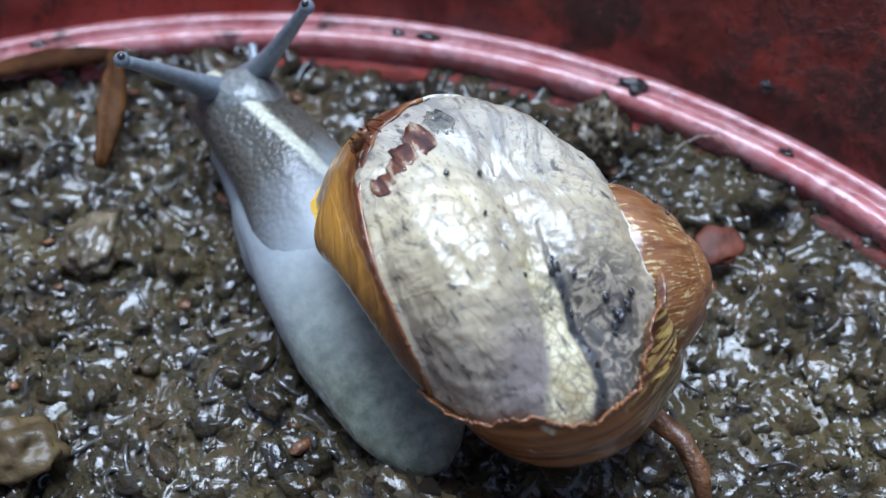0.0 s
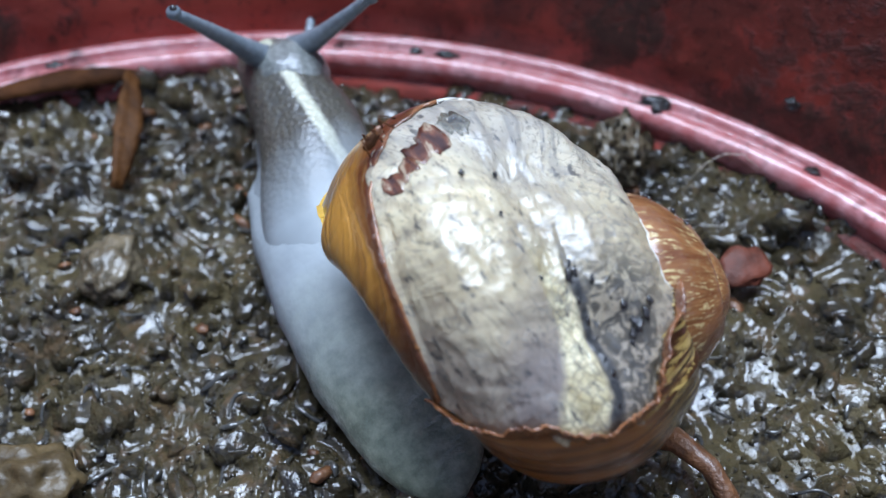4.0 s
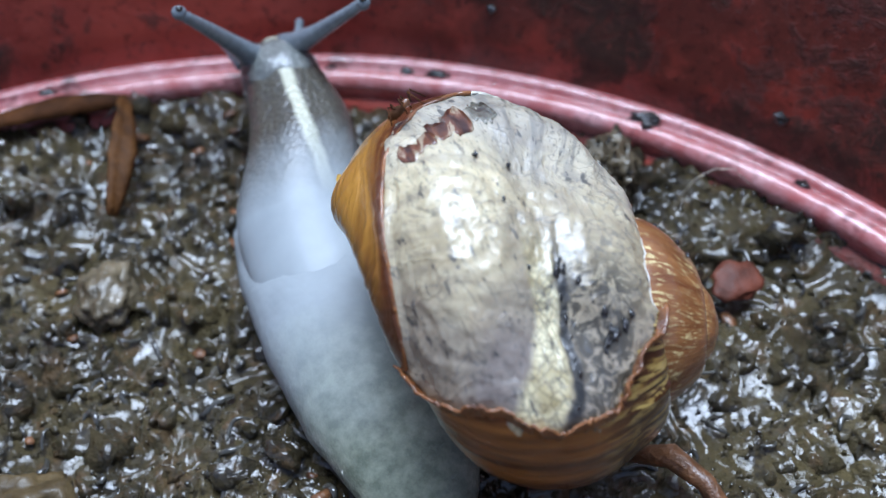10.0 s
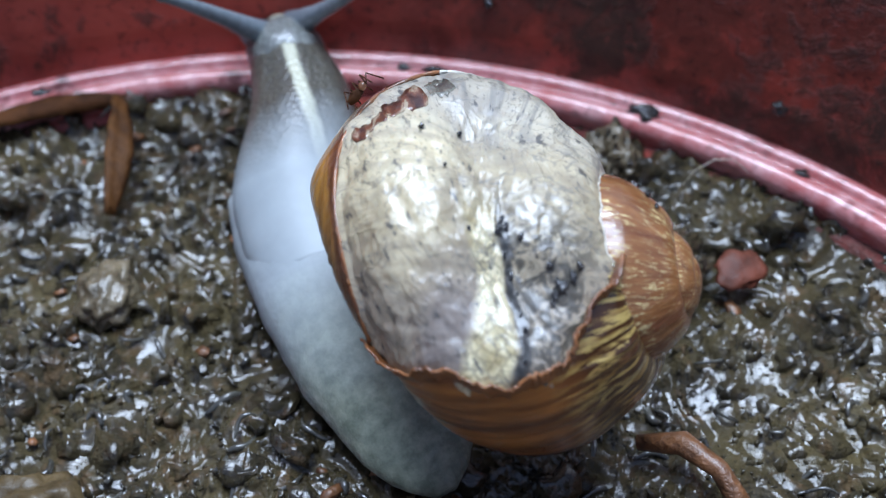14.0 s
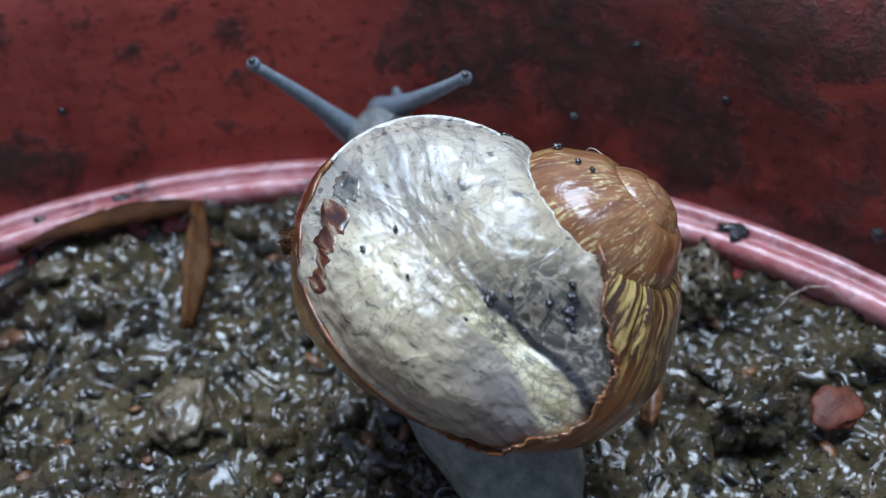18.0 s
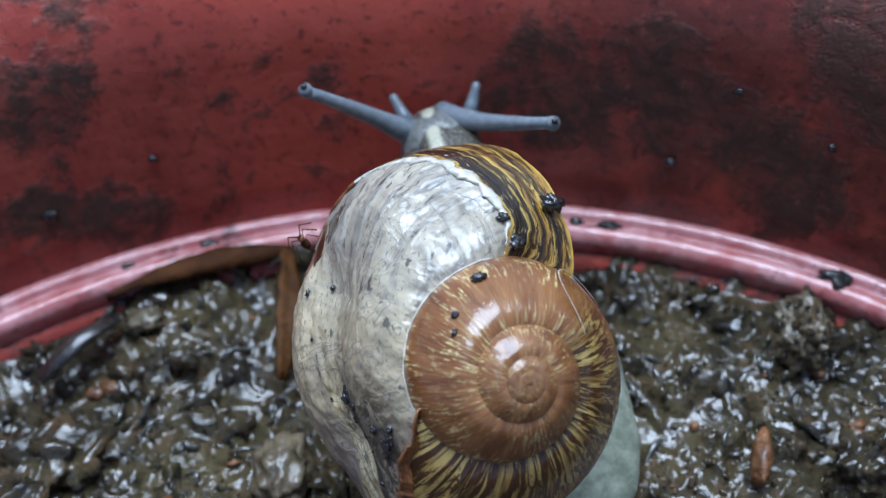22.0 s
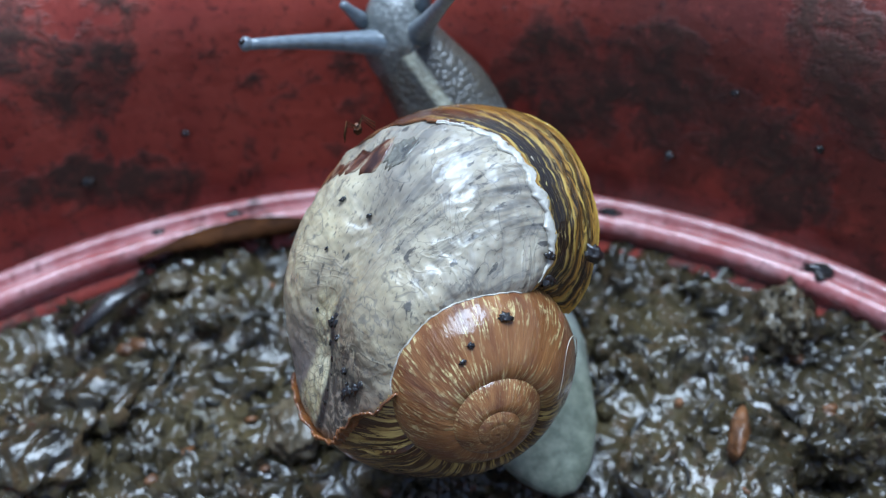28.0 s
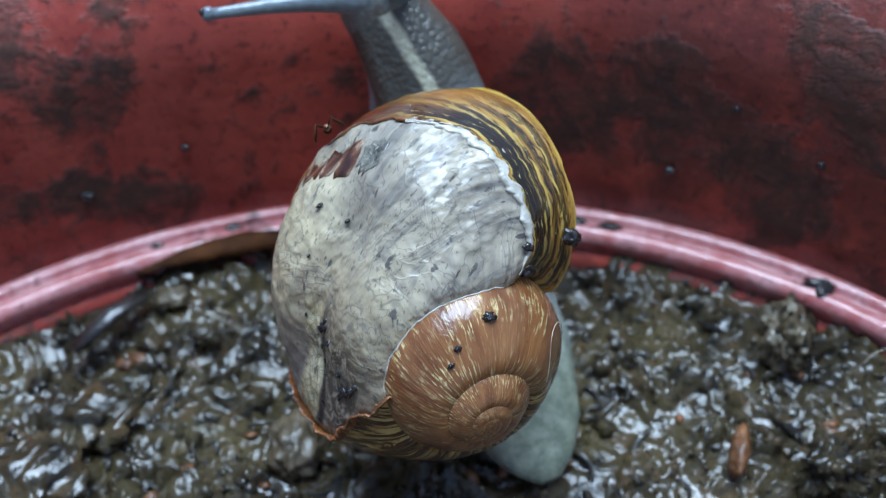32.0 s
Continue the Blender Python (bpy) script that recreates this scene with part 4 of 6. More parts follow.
def rim_strip(name, edge_a, lift, width, material, label):
    bm = bmesh.new()
    rows = []
    first, last = edge_a[0][1], edge_a[-1][1]
    for th, ph in edge_a:
        taper = smooth(min((ph - first) / 30, (last - ph) / 18))
        wd = (0.5 + width * taper) * (1 + 0.9 * noise.noise(Vector((ph * 0.11, 2, 7))) + 0.2 * noise.noise(Vector((ph * 0.5, 2, 7))))
        rows.append([bm.verts.new(coil(th + max(wd, 0.3) * k * 0.5, ph, up + dn * patch_sink(th, ph))) for k, up, dn in ((-1, -0.0001, 1.0), (-0.7, lift, 0.55), (-0.3, lift, 0.12), (0.3, lift, 0.0), (0.8, lift * 0.6, 0.0), (1, -0.0002, 0.0))])
    grid_faces(bm, rows, False)
    ob = part(name, bm, material, shell, label)
    ob.modifiers.new("thick", "SOLIDIFY").thickness = 0.00016
    return ob


rim_strip("white_edge", [(patch_front(p) - 0.6, p) for p in np.arange(-4, 94, 0.7)], 0.00004, 3.4, WHITE, "bright white edge of the old shell")
front = [(patch_front(p), p) for p in np.arange(-84, 4, 1.5)]
rear = [(patch_rear(p), p) for p in np.arange(-84, 112, 1.5)]
bm = tube(bmesh.new(), [coil(th, p, -0.0001) for th, p in front], [0.00013 * (1 + 0.8 * noise.noise(Vector((0.17 * i, 4, 0)))) for i in range(len(front))], 6)
part("broken_edge", bm, EDGE, shell, "dark broken edge of the old shell")
# torn flap of old shell that curls up along the rear of the patch
bm = bmesh.new()
rows = []
for p in np.arange(-84, 112, 0.8):
    th = patch_rear(p)
    up = math.exp(-(((p - 74) / 26) ** 2))
    w = 2.6 + 2.4 * up + 3.0 * noise.noise(Vector((p * 0.09, 2, 3))) + 1.6 * noise.noise(Vector((p * 0.6, 5, 3)))
    w = max(w, 0.6)
    rows.append([bm.verts.new(coil(th - 1.2 + (w + 1.2) * k, p, 0.00004 + (0.0006 + 0.0007 * up + 0.00035 * noise.noise(Vector((p * 0.13, 7, 1)))) * k ** 1.5)) for k in (0, 0.3, 0.6, 0.85, 1)])
grid_faces(bm, rows, False)
part("broken_edge", bm, EDGE, shell, "torn red-brown edge of the old shell").modifiers.new("thick", "SOLIDIFY").thickness = 0.00014
# white seam where the regrown skin meets the older whorl
seam = []
for th in np.arange(-128, -18, 2.0):
    g = math.exp(KW / 360 * (th - 360))
    for ph in np.arange(60, 118, 1.0):
        p = coil(th, ph, patch_sink(th, min(ph, 108)))
        a, b = (math.hypot(p.x, p.y) - R1 * g) / (RR * g), (p.z + H1 * g) / (RH * g)
        if a * a + b * b < 1.02:
            seam.append(p)
            break
if len(seam) > 6:
    part("white_seam", tube(bmesh.new(), seam, [0.00006 * (1 + 0.6 * noise.noise(Vector((0.5 * i, 1, 2)))) for i in range(len(seam))], 6), WHITE, shell, "thin white seam beside the spire")
# flesh that fills the mouth of the shell
bm = bmesh.new()
rows = []
for k in range(9):
    s = math.cos(math.pi / 2 * k / 8.5)
    rows.append([])
    for j in range(40):
        ph = -180 + 9 * j
        mid = (coil(-12, 0) + coil(-12, 180)) / 2
        edge = coil(lip_at(ph) - 2, ph, -0.0004)
        tang = (coil(30, 0) - coil(10, 0)).normalized()
        rows[-1].append(bm.verts.new(mid + (edge - mid) * s + tang * (0.0035 * math.sin(math.pi / 2 * k / 8.5))))
grid_faces(bm, rows)
bm.faces.new(rows[-1])
part("mantle_collar", bm, MANTLE, shell, "mustard-yellow mantle collar")

for k, (th, ph, s, up) in enumerate(((-81, -11, 0.34, -0.00045), (-76, 12, 0.28, -0.00045), (-117, 40, 0.5, -0.00045), (6, 68, 1.05, 0.0005), (-394, 43, 0.6, 0.0003), (-6, 92, 0.8, 0.0002), (-12, 80, 0.55, 0.0), (-140, 72, 0.6, -0.0005), (-143, 66, 0.5, -0.0005), (-136, 78, 0.55, -0.0005), (-138, 70, 0.4, -0.0005), (-131, 82, 0.4, -0.0005), (-146, 62, 0.4, -0.0005), (-131, 68, 0.4, -0.0005), (-120, 55, 0.35, -0.0005), (-420, 60, 0.35, 0.0003), (-430, 70, 0.3, 0.0003), (-96, 2, 0.2, -0.00045), (-118, 14, 0.2, -0.00045))):
    c = coil(th, ph, up)
    nrm = (coil(th, ph, 0.01) - coil(th, ph)).normalized()
    part("dirt_grain", blob(0.00055 * s, 60 + k, 0.8, 3, (1.3, 0.9, 0.7), 2.0), BLACK, shell, "", True, Matrix.Translation(c) @ nrm.to_track_quat("Z", "Y").to_matrix().to_4x4())
for k in range(8):
    q = k / 7
    th = -112 - 50 * q + 3 * rng.uniform(-1, 1)
    ph = 360 * (0.122 - 3.8 * (th / 360 + 0.335) ** 2) + 5 * rng.uniform(-0.6, 1)
    c = coil(th, ph, patch_sink(th, ph) + 0.00003)
    nrm = (coil(th, ph, 0.01) - coil(th, ph)).normalized()
    part("dirt_grain", blob(0.00055 * rng.uniform(0.15, 0.36), 90 + k, 0.7, 2, (1.7, 0.9, 0.28), 2.2), BLACK, shell, "", True, Matrix.Translation(c) @ nrm.to_track_quat("Z", "Y").to_matrix().to_4x4())
# a pale fibre that loops off the spire
part("fibre", tube(bmesh.new(), [coil(-318 - 34 * math.sin(math.pi * t), 22 + 62 * t, 0.0001 + 0.0020 * math.sin(math.pi * t) ** 2) for t in [i / 20 for i in range(21)]], 0.00003, 5), HAIR, shell, "fine pale plant fibre")

# foot: built along +y from the tail, sole on z = 0
bm = bmesh.new()
rows = []
NS = 34
for i in range(NS):
    t = i / (NS - 1)
    y = 0.0375 * t
    w = interp(t, (0, 0.04, 0.12, 0.3, 0.5, 0.72, 0.88, 1.0), (0.0008, 0.0028, 0.0045, 0.0062, 0.0065, 0.0060, 0.0046, 0.0012))
    h = interp(t, (0, 0.05, 0.12, 0.2, 0.3, 0.45, 0.6, 0.75, 0.9, 1.0), (0.0007, 0.0018, 0.0034, 0.0050, 0.0061, 0.0069, 0.0065, 0.0046, 0.0018, 0.0004))
    x = 0.0012 * math.sin(2.2 * t) + 0.0008 * smooth((t - 0.45) / 0.55)
    ring = []
    for k in range(28):
        a = 2 * math.pi * k / 28
        cx, cz = math.cos(a), math.sin(a)
        zz = h * (0.42 + 0.58 * cz) if cz > -0.72 else 0.0
        ww = w * (abs(cx) ** 0.85) * (1 if cx > 0 else -1) * (1.0 + 0.14 * max(0.0, -cz))
        edge = 0.00018 * math.sin(t * 60) * max(0.0, -cz)
        ring.append(bm.verts.new((x + ww + edge, y, max(zz, 0.0) + 0.0002)))
    rows.append(ring)
grid_faces(bm, rows)
bm.faces.new(rows[0])
bm.faces.new(rows[-1])
foot = part("foot", bm, FOOT, snail, "smooth pale blue-grey foot")

# neck: from its own origin (at the head) back along -y, sinking into the foot
bm = bmesh.new()
rows = []
for i in range(36):
    t = i / 35
    y = 0.0045 - 0.0285 * t
    w = interp(t, (0, 0.13, 0.3, 0.5, 0.65, 0.85, 1.0), (0.0028, 0.0035, 0.0044, 0.0052, 0.0055, 0.0055, 0.0047))
    h = interp(t, (0, 0.13, 0.42, 0.7, 0.85, 1.0), (0.0026, 0.0034, 0.0041, 0.0038, 0.0036, 0.0034))
    x = -0.0027 * smooth((t - 0.25) / 0.45)
    ring = []
    for k in range(36):
        a = 2 * math.pi * k / 36
        crease = 1 - 0.06 * (1 - smooth((t - 0.4) / 0.2)) * math.exp(-((abs(math.degrees(math.atan2(math.cos(a), math.sin(a)))) - 28) / 10) ** 2)
        ring.append(bm.verts.new((x + w * math.cos(a) * crease, y, h * math.sin(a) * crease - 0.0006)))
    rows.append(ring)
grid_faces(bm, rows)
bm.faces.new(rows[0])
bm.faces.new(rows[-1])
neck = part("neck", bm, NECK, snail, "grey warty neck that pales towards the back")
# pale skirt of the foot under the neck
bm = bmesh.new()
rows = []
for i in range(30):
    t = i / 29
    y = 0.0030 - 0.0250 * t
    w = interp(t, (0, 0.06, 0.2, 0.45, 0.75, 1.0), (0.0010, 0.0030, 0.0040, 0.0054, 0.0060, 0.0044))
    x = -0.0022 * smooth((t - 0.15) / 0.4)
    ring = []
    for k in range(24):
        a = 2 * math.pi * k / 24
        cx, cz = math.cos(a), math.sin(a)
        z = -0.0040 + 0.0034 * cz * (1 if cz > 0 else 0.6) * (1 - 0.5 * smooth((t - 0.6) / 0.4)) - 0.0010 * smooth((t - 0.4) / 0.6)
        ring.append(bm.verts.new((x + w * cx * (1 + 0.015 * math.sin(40 * t)), y, z)))
    rows.append(ring)
grid_faces(bm, rows)
bm.faces.new(rows[0])
bm.faces.new(rows[-1])
part("foot_front", bm, FOOT_FRONT, neck, "pale front of the foot")
# head: +y forward, z up
bm = bmesh.new()
bmesh.ops.create_uvsphere(bm, u_segments=36, v_segments=24, radius=1.0)
for vtx in bm.verts:
    x, y, z = vtx.co
    k = 1 + 0.05 * noise.noise(vtx.co * 3)
    taper = 1 - 0.10 * max(0.0, y)
    vtx.co = Vector((0.0035 * x * k * taper, 0.0046 * y * k + 0.0005, 0.0033 * z * k * (1 - 0.2 * max(0.0, y)) - 0.0002))
head = part("head", bm, SKIN, snail, "pale grey head with a blunt snout")
for sx in (-1, 1):
    bm = tube(bmesh.new(), [(0, 0, 0), (0, 0.0010, 0.0001), (0, 0.0022, 0.0003), (0, 0.0028, 0.0004), (0, 0.0030, 0.0004)], [0.0008, 0.0006, 0.00042, 0.0004, 0.0002], 10)
    part("feeler", bm, STALK, head, "short grey lower feeler", True, pose(sx * 0.0026, 0.0030, 0.0008, 24, 0, -sx * 26))


def eye_stalk(name):
    n = 14
    bm = tube(bmesh.new(), [(0.00025 * math.sin(3 * i / n), 0.0128 * i / n - 0.0015, 0) for i in range(n + 1)], [interp(i / n, (0, 0.15, 0.4, 0.85, 1), (0.0015, 0.0011, 0.00076, 0.00050, 0.00046)) for i in range(n + 1)], 14)
    ob = part(name, bm, STALK, snail, "slim grey eye stalk")
    bm = bmesh.new()
    bmesh.ops.create_uvsphere(bm, u_segments=16, v_segments=10, radius=0.00060)
    part("eye_bulb", bm, STALK, ob, "rounded translucent stalk tip", True, pose(0.0001, 0.0114, 0))
    bm = bmesh.new()
    bmesh.ops.create_uvsphere(bm, u_segments=10, v_segments=8, radius=0.0003)
    for vtx in bm.verts:
        vtx.co += Vector((0.0001, 0.0118, 0.0003))
    part("eye", bm, BLACK, ob, "tiny dark eye")
    return ob


eye_stalk_a = eye_stalk("eye_stalk")
eye_stalk_b = eye_stalk("eye_stalk")

# a tiny insect that rides on the shell by the broken edge
at_skin = coil(-66, -40, 0.0010)
up = (coil(-66, -40, 0.01) - coil(-66, -40)).normalized()
turn = up.to_track_quat("Z", "Y").to_matrix().to_4x4()
tiny_insect = new("tiny_insect")
tagged(tiny_insect, "tiny brown long-legged insect clinging to the snail shell", "insect")
part("abdomen", blob(0.00042, 81, 0.2, 2, (0.8, 1.5, 0.8)), LEAF, tiny_insect, "", True, Matrix.Translation(at_skin) @ turn)
part("thorax", blob(0.0003, 82, 0.2, 2, (0.9, 1.1, 0.9)), EDGE, tiny_insect, "", True, Matrix.Translation(at_skin) @ turn @ pose(0, 0.0008, 0.0001))
for sx in (-1, 1):
    for k, y in enumerate((0.0002, 0.0007, 0.0011)):
        bm = tube(bmesh.new(), [(0, y, 0), (sx * 0.0006, y + 0.0003 * (k - 1), 0.0006), (sx * 0.0012, y + 0.0007 * (k - 1), -0.0004)], 0.00005, 5)
        part("leg", bm, LEAF, tiny_insect, "", True, Matrix.Translation(at_skin) @ turn)


def motions():
    walk(snail, [(t, pose(*place)) for t, *place in (
        (0, 0.00568, 0.04259, 0.00000, 0.00, -0.00, 0.00),
        (0.5, 0.00534, 0.04236, 0.00000, 0.00, 0.00, 0.00),
        (1, 0.00518, 0.04282, 0.00000, 0.00, 0.00, 0.00),
        (1.5, 0.00504, 0.04232, 0.00000, 0.00, 0.00, 0.00),
        (2, 0.00504, 0.04232, 0.00000, 0.00, 0.00, 0.00),
        (2.5, 0.00507, 0.04272, 0.00000, 0.00, 0.00, 0.00),
        (3, 0.00489, 0.04292, 0.00000, 0.00, 0.00, 0.00),
        (3.5, 0.00489, 0.04312, 0.00000, 0.00, 0.00, 0.00),
        (5.5, 0.00620, 0.04300, 0.00000, 0.00, 0.00, 0.00),
        (6, 0.00623, 0.04306, 0.00000, 0.00, 0.00, 0.00),
        (6.5, 0.00644, 0.04324, 0.00000, 0.00, 0.00, 0.00),
        (7, 0.00640, 0.04345, 0.00000, 0.00, 0.00, 0.00),
        (7.5, 0.00618, 0.04398, 0.00000, 0.00, 0.00, 0.00),
        (8, 0.00606, 0.04419, 0.00000, 0.00, 0.00, 0.00),
        (8.5, 0.00587, 0.04462, 0.00000, 0.00, 0.00, 0.00),
        (9, 0.00570, 0.04450, 0.00000, 0.00, 0.00, 0.00),
        (9.5, 0.00565, 0.04443, 0.00000, 0.00, 0.00, 0.00),
        (10, 0.00556, 0.04438, 0.00000, 0.00, 0.00, 0.00),
        (10.5, 0.00524, 0.04440, 0.00000, 0.00, 0.00, 0.00),
        (11, 0.00494, 0.04416, 0.00000, 0.00, 0.00, 0.00),
        (11.5, 0.00468, 0.04342, 0.00000, 0.00, 0.00, 0.00),
        (12, 0.00438, 0.04403, 0.00000, 0.00, 0.00, 0.00),
        (12.5, 0.00414, 0.04429, 0.00000, 0.00, 0.00, 0.00),
        (13, 0.00387, 0.04470, 0.00000, 0.00, 0.00, 0.00),
        (13.5, 0.00378, 0.04469, 0.00000, 0.00, 0.00, 0.00),
        (15.5, -0.00087, 0.04871, 0.00000, 0.00, 0.00, 0.00),
        (16, -0.00454, 0.05104, 0.00000, 0.00, 0.00, 0.00),
        (16.5, -0.00595, 0.05251, 0.00000, 0.00, 0.00, 0.00),
        (17, -0.00507, 0.05476, 0.00000, 0.00, 0.00, 0.00),
        (17.5, -0.00241, 0.05657, 0.00000, 0.00, 0.00, 0.00),
        (18, -0.00146, 0.05609, 0.00000, 0.00, 0.00, 0.00),
        (18.5, -0.00275, 0.05550, 0.00000, 0.00, 0.00, 0.00),
        (19, -0.00531, 0.05545, 0.00000, 0.00, 0.00, 0.00),
        (19.5, -0.00754, 0.05599, 0.00000, 0.00, 0.00, 0.00),
        (20, -0.00810, 0.05598, 0.00000, 0.00, 0.00, 0.00),
        (20.5, -0.00799, 0.05588, 0.00000, 0.00, 0.00, 0.00),
        (21, -0.00918, 0.05631, 0.00000, 0.00, 0.00, 0.00),
        (21.5, -0.01131, 0.05567, 0.00000, 0.00, 0.00, 0.00),
        (22, -0.01248, 0.05566, 0.00000, 0.00, 0.00, 0.00),
        (22.5, -0.01224, 0.05589, 0.00000, 0.00, 0.00, 0.00),
        (23, -0.01260, 0.05635, 0.00000, 0.00, 0.00, 0.00),
        (23.5, -0.01326, 0.05581, 0.00000, 0.00, 0.00, 0.00),
        (24, -0.01378, 0.05541, 0.00000, 0.00, 0.00, 0.00),
        (24.5, -0.01378, 0.05537, 0.00000, 0.00, 0.00, 0.00),
        (25, -0.01307, 0.05530, 0.00000, 0.00, 0.00, 0.00),
        (25.5, -0.01278, 0.05525, 0.00000, 0.00, 0.00, 0.00),
        (27.5, -0.01410, 0.05427, 0.00000, 0.00, 0.00, 0.00),
        (28, -0.01420, 0.05429, 0.00000, 0.00, 0.00, 0.00),
        (28.5, -0.01454, 0.05400, 0.00000, 0.00, 0.00, 0.00),
        (29, -0.01493, 0.05411, 0.00000, 0.00, 0.00, 0.00),
        (29.5, -0.01463, 0.05460, 0.00000, 0.00, 0.00, 0.00),
        (30, -0.01445, 0.05488, 0.00000, 0.00, 0.00, 0.00),
        (30.5, -0.01455, 0.05503, 0.00000, 0.00, 0.00, 0.00),
        (31, -0.01514, 0.05531, 0.00000, 0.00, 0.00, 0.00),
        (31.5, -0.01565, 0.05566, 0.00000, 0.00, 0.00, 0.00),
        (32, -0.01558, 0.05642, 0.00000, 0.00, 0.00, 0.00),
    )])
    walk(shell, [(t, pose(*place)) for t, *place in (
        (0, 0.01349, 0.00096, 0.01338, 82.22, 3.88, 95.81),
        (0.5, 0.01348, 0.00119, 0.01428, 82.05, 4.55, 96.85),
        (1, 0.01349, 0.00109, 0.01402, 82.34, 4.75, 96.36),
        (1.5, 0.01348, 0.00111, 0.01456, 81.78, 5.86, 96.32),
        (2, 0.01348, 0.00102, 0.01447, 81.88, 5.91, 95.85),
        (2.5, 0.01342, 0.00101, 0.01435, 81.86, 6.19, 96.18),
        (3, 0.01336, 0.00099, 0.01428, 82.44, 6.29, 96.50),
        (3.5, 0.01332, 0.00091, 0.01434, 83.14, 5.87, 96.57),
        (5.5, 0.01306, -0.00052, 0.01331, 89.82, 7.08, 91.78),
        (6, 0.01300, -0.00055, 0.01353, 90.21, 7.22, 92.09),
        (6.5, 0.01292, -0.00084, 0.01352, 91.03, 7.36, 91.15),
        (7, 0.01283, -0.00106, 0.01396, 91.41, 7.60, 90.51),
        (7.5, 0.01275, -0.00134, 0.01373, 92.04, 7.80, 89.60),
        (8, 0.01266, -0.00160, 0.01338, 92.60, 8.34, 88.80),
        (8.5, 0.01257, -0.00184, 0.01279, 92.99, 8.81, 88.13),
        (9, 0.01247, -0.00210, 0.01287, 93.45, 9.16, 87.29),
        (9.5, 0.01247, -0.00241, 0.01334, 92.07, 9.47, 85.72),
        (10, 0.01244, -0.00270, 0.01358, 90.71, 9.91, 84.28),
        (10.5, 0.01243, -0.00295, 0.01402, 88.99, 10.26, 82.89),
        (11, 0.01238, -0.00326, 0.01480, 87.60, 10.56, 81.31),
        (11.5, 0.01231, -0.00356, 0.01608, 85.95, 10.66, 79.60),
        (12, 0.01225, -0.00380, 0.01589, 84.31, 11.67, 78.18),
        (12.5, 0.01214, -0.00414, 0.01626, 82.53, 11.72, 76.21),
        (13, 0.01201, -0.00449, 0.01627, 81.03, 11.63, 74.16),
        (13.5, 0.01191, -0.00424, 0.01679, 79.06, 11.87, 74.05),
        (15.5, 0.01038, 0.00121, 0.02445, 52.09, -5.71, 102.88),
        (16, 0.00752, 0.00269, 0.02762, 34.24, -5.58, 118.15),
        (16.5, 0.00726, 0.00316, 0.02738, 33.86, -4.65, 120.48),
        (17, 0.00793, 0.00243, 0.02792, 35.20, -6.08, 119.37),
        (17.5, 0.01027, 0.00156, 0.02498, 50.13, -10.19, 111.52),
        (18, 0.01053, 0.00114, 0.02452, 53.85, -8.07, 106.85),
        (18.5, 0.01038, 0.00097, 0.02521, 52.56, -9.64, 105.97),
        (19, 0.00953, 0.00066, 0.02658, 45.14, -11.20, 106.61),
        (19.5, 0.00926, -0.00010, 0.02588, 42.79, -11.61, 103.45),
        (20, 0.00903, -0.00129, 0.02625, 41.20, -13.92, 98.52),
        (20.5, 0.00866, -0.00288, 0.02723, 40.44, -16.29, 91.71),
        (21, 0.00825, -0.00442, 0.02620, 40.25, -20.26, 86.07),
        (21.5, 0.00558, -0.00630, 0.02607, 30.92, -25.76, 79.53),
        (22, 0.00373, -0.00807, 0.02467, 32.69, -32.79, 67.44),
        (22.5, 0.00294, -0.00917, 0.02391, 36.14, -34.91, 57.70),
        (23, 0.00290, -0.01022, 0.02249, 44.98, -36.86, 48.29),
        (23.5, 0.00161, -0.01081, 0.02153, 49.55, -38.20, 38.11),
        (24, 0.00140, -0.01096, 0.02113, 52.97, -37.34, 34.59),
        (24.5, 0.00145, -0.01097, 0.02054, 57.22, -35.43, 31.26),
        (25, 0.00192, -0.01085, 0.02076, 61.04, -32.54, 30.52),
        (25.5, 0.00173, -0.01099, 0.02050, 62.76, -32.50, 29.98),
        (27.5, 0.00358, -0.01098, 0.02068, 70.65, -30.60, 30.90),
        (28, 0.00377, -0.01088, 0.02048, 72.47, -29.93, 30.60),
        (28.5, 0.00386, -0.01076, 0.02055, 72.13, -31.21, 31.23),
        (29, 0.00407, -0.01060, 0.02051, 72.12, -31.99, 32.34),
        (29.5, 0.00433, -0.01044, 0.02033, 73.13, -31.72, 32.91),
        (30, 0.00457, -0.01027, 0.02025, 73.96, -31.32, 33.53),
        (30.5, 0.00476, -0.01014, 0.02025, 75.11, -31.84, 33.72),
        (31, 0.00471, -0.01009, 0.02011, 75.65, -33.15, 33.10),
        (31.5, 0.00463, -0.01006, 0.01969, 76.77, -34.96, 31.96),
        (32, 0.00462, -0.01000, 0.01897, 78.93, -36.50, 30.48),
    )])
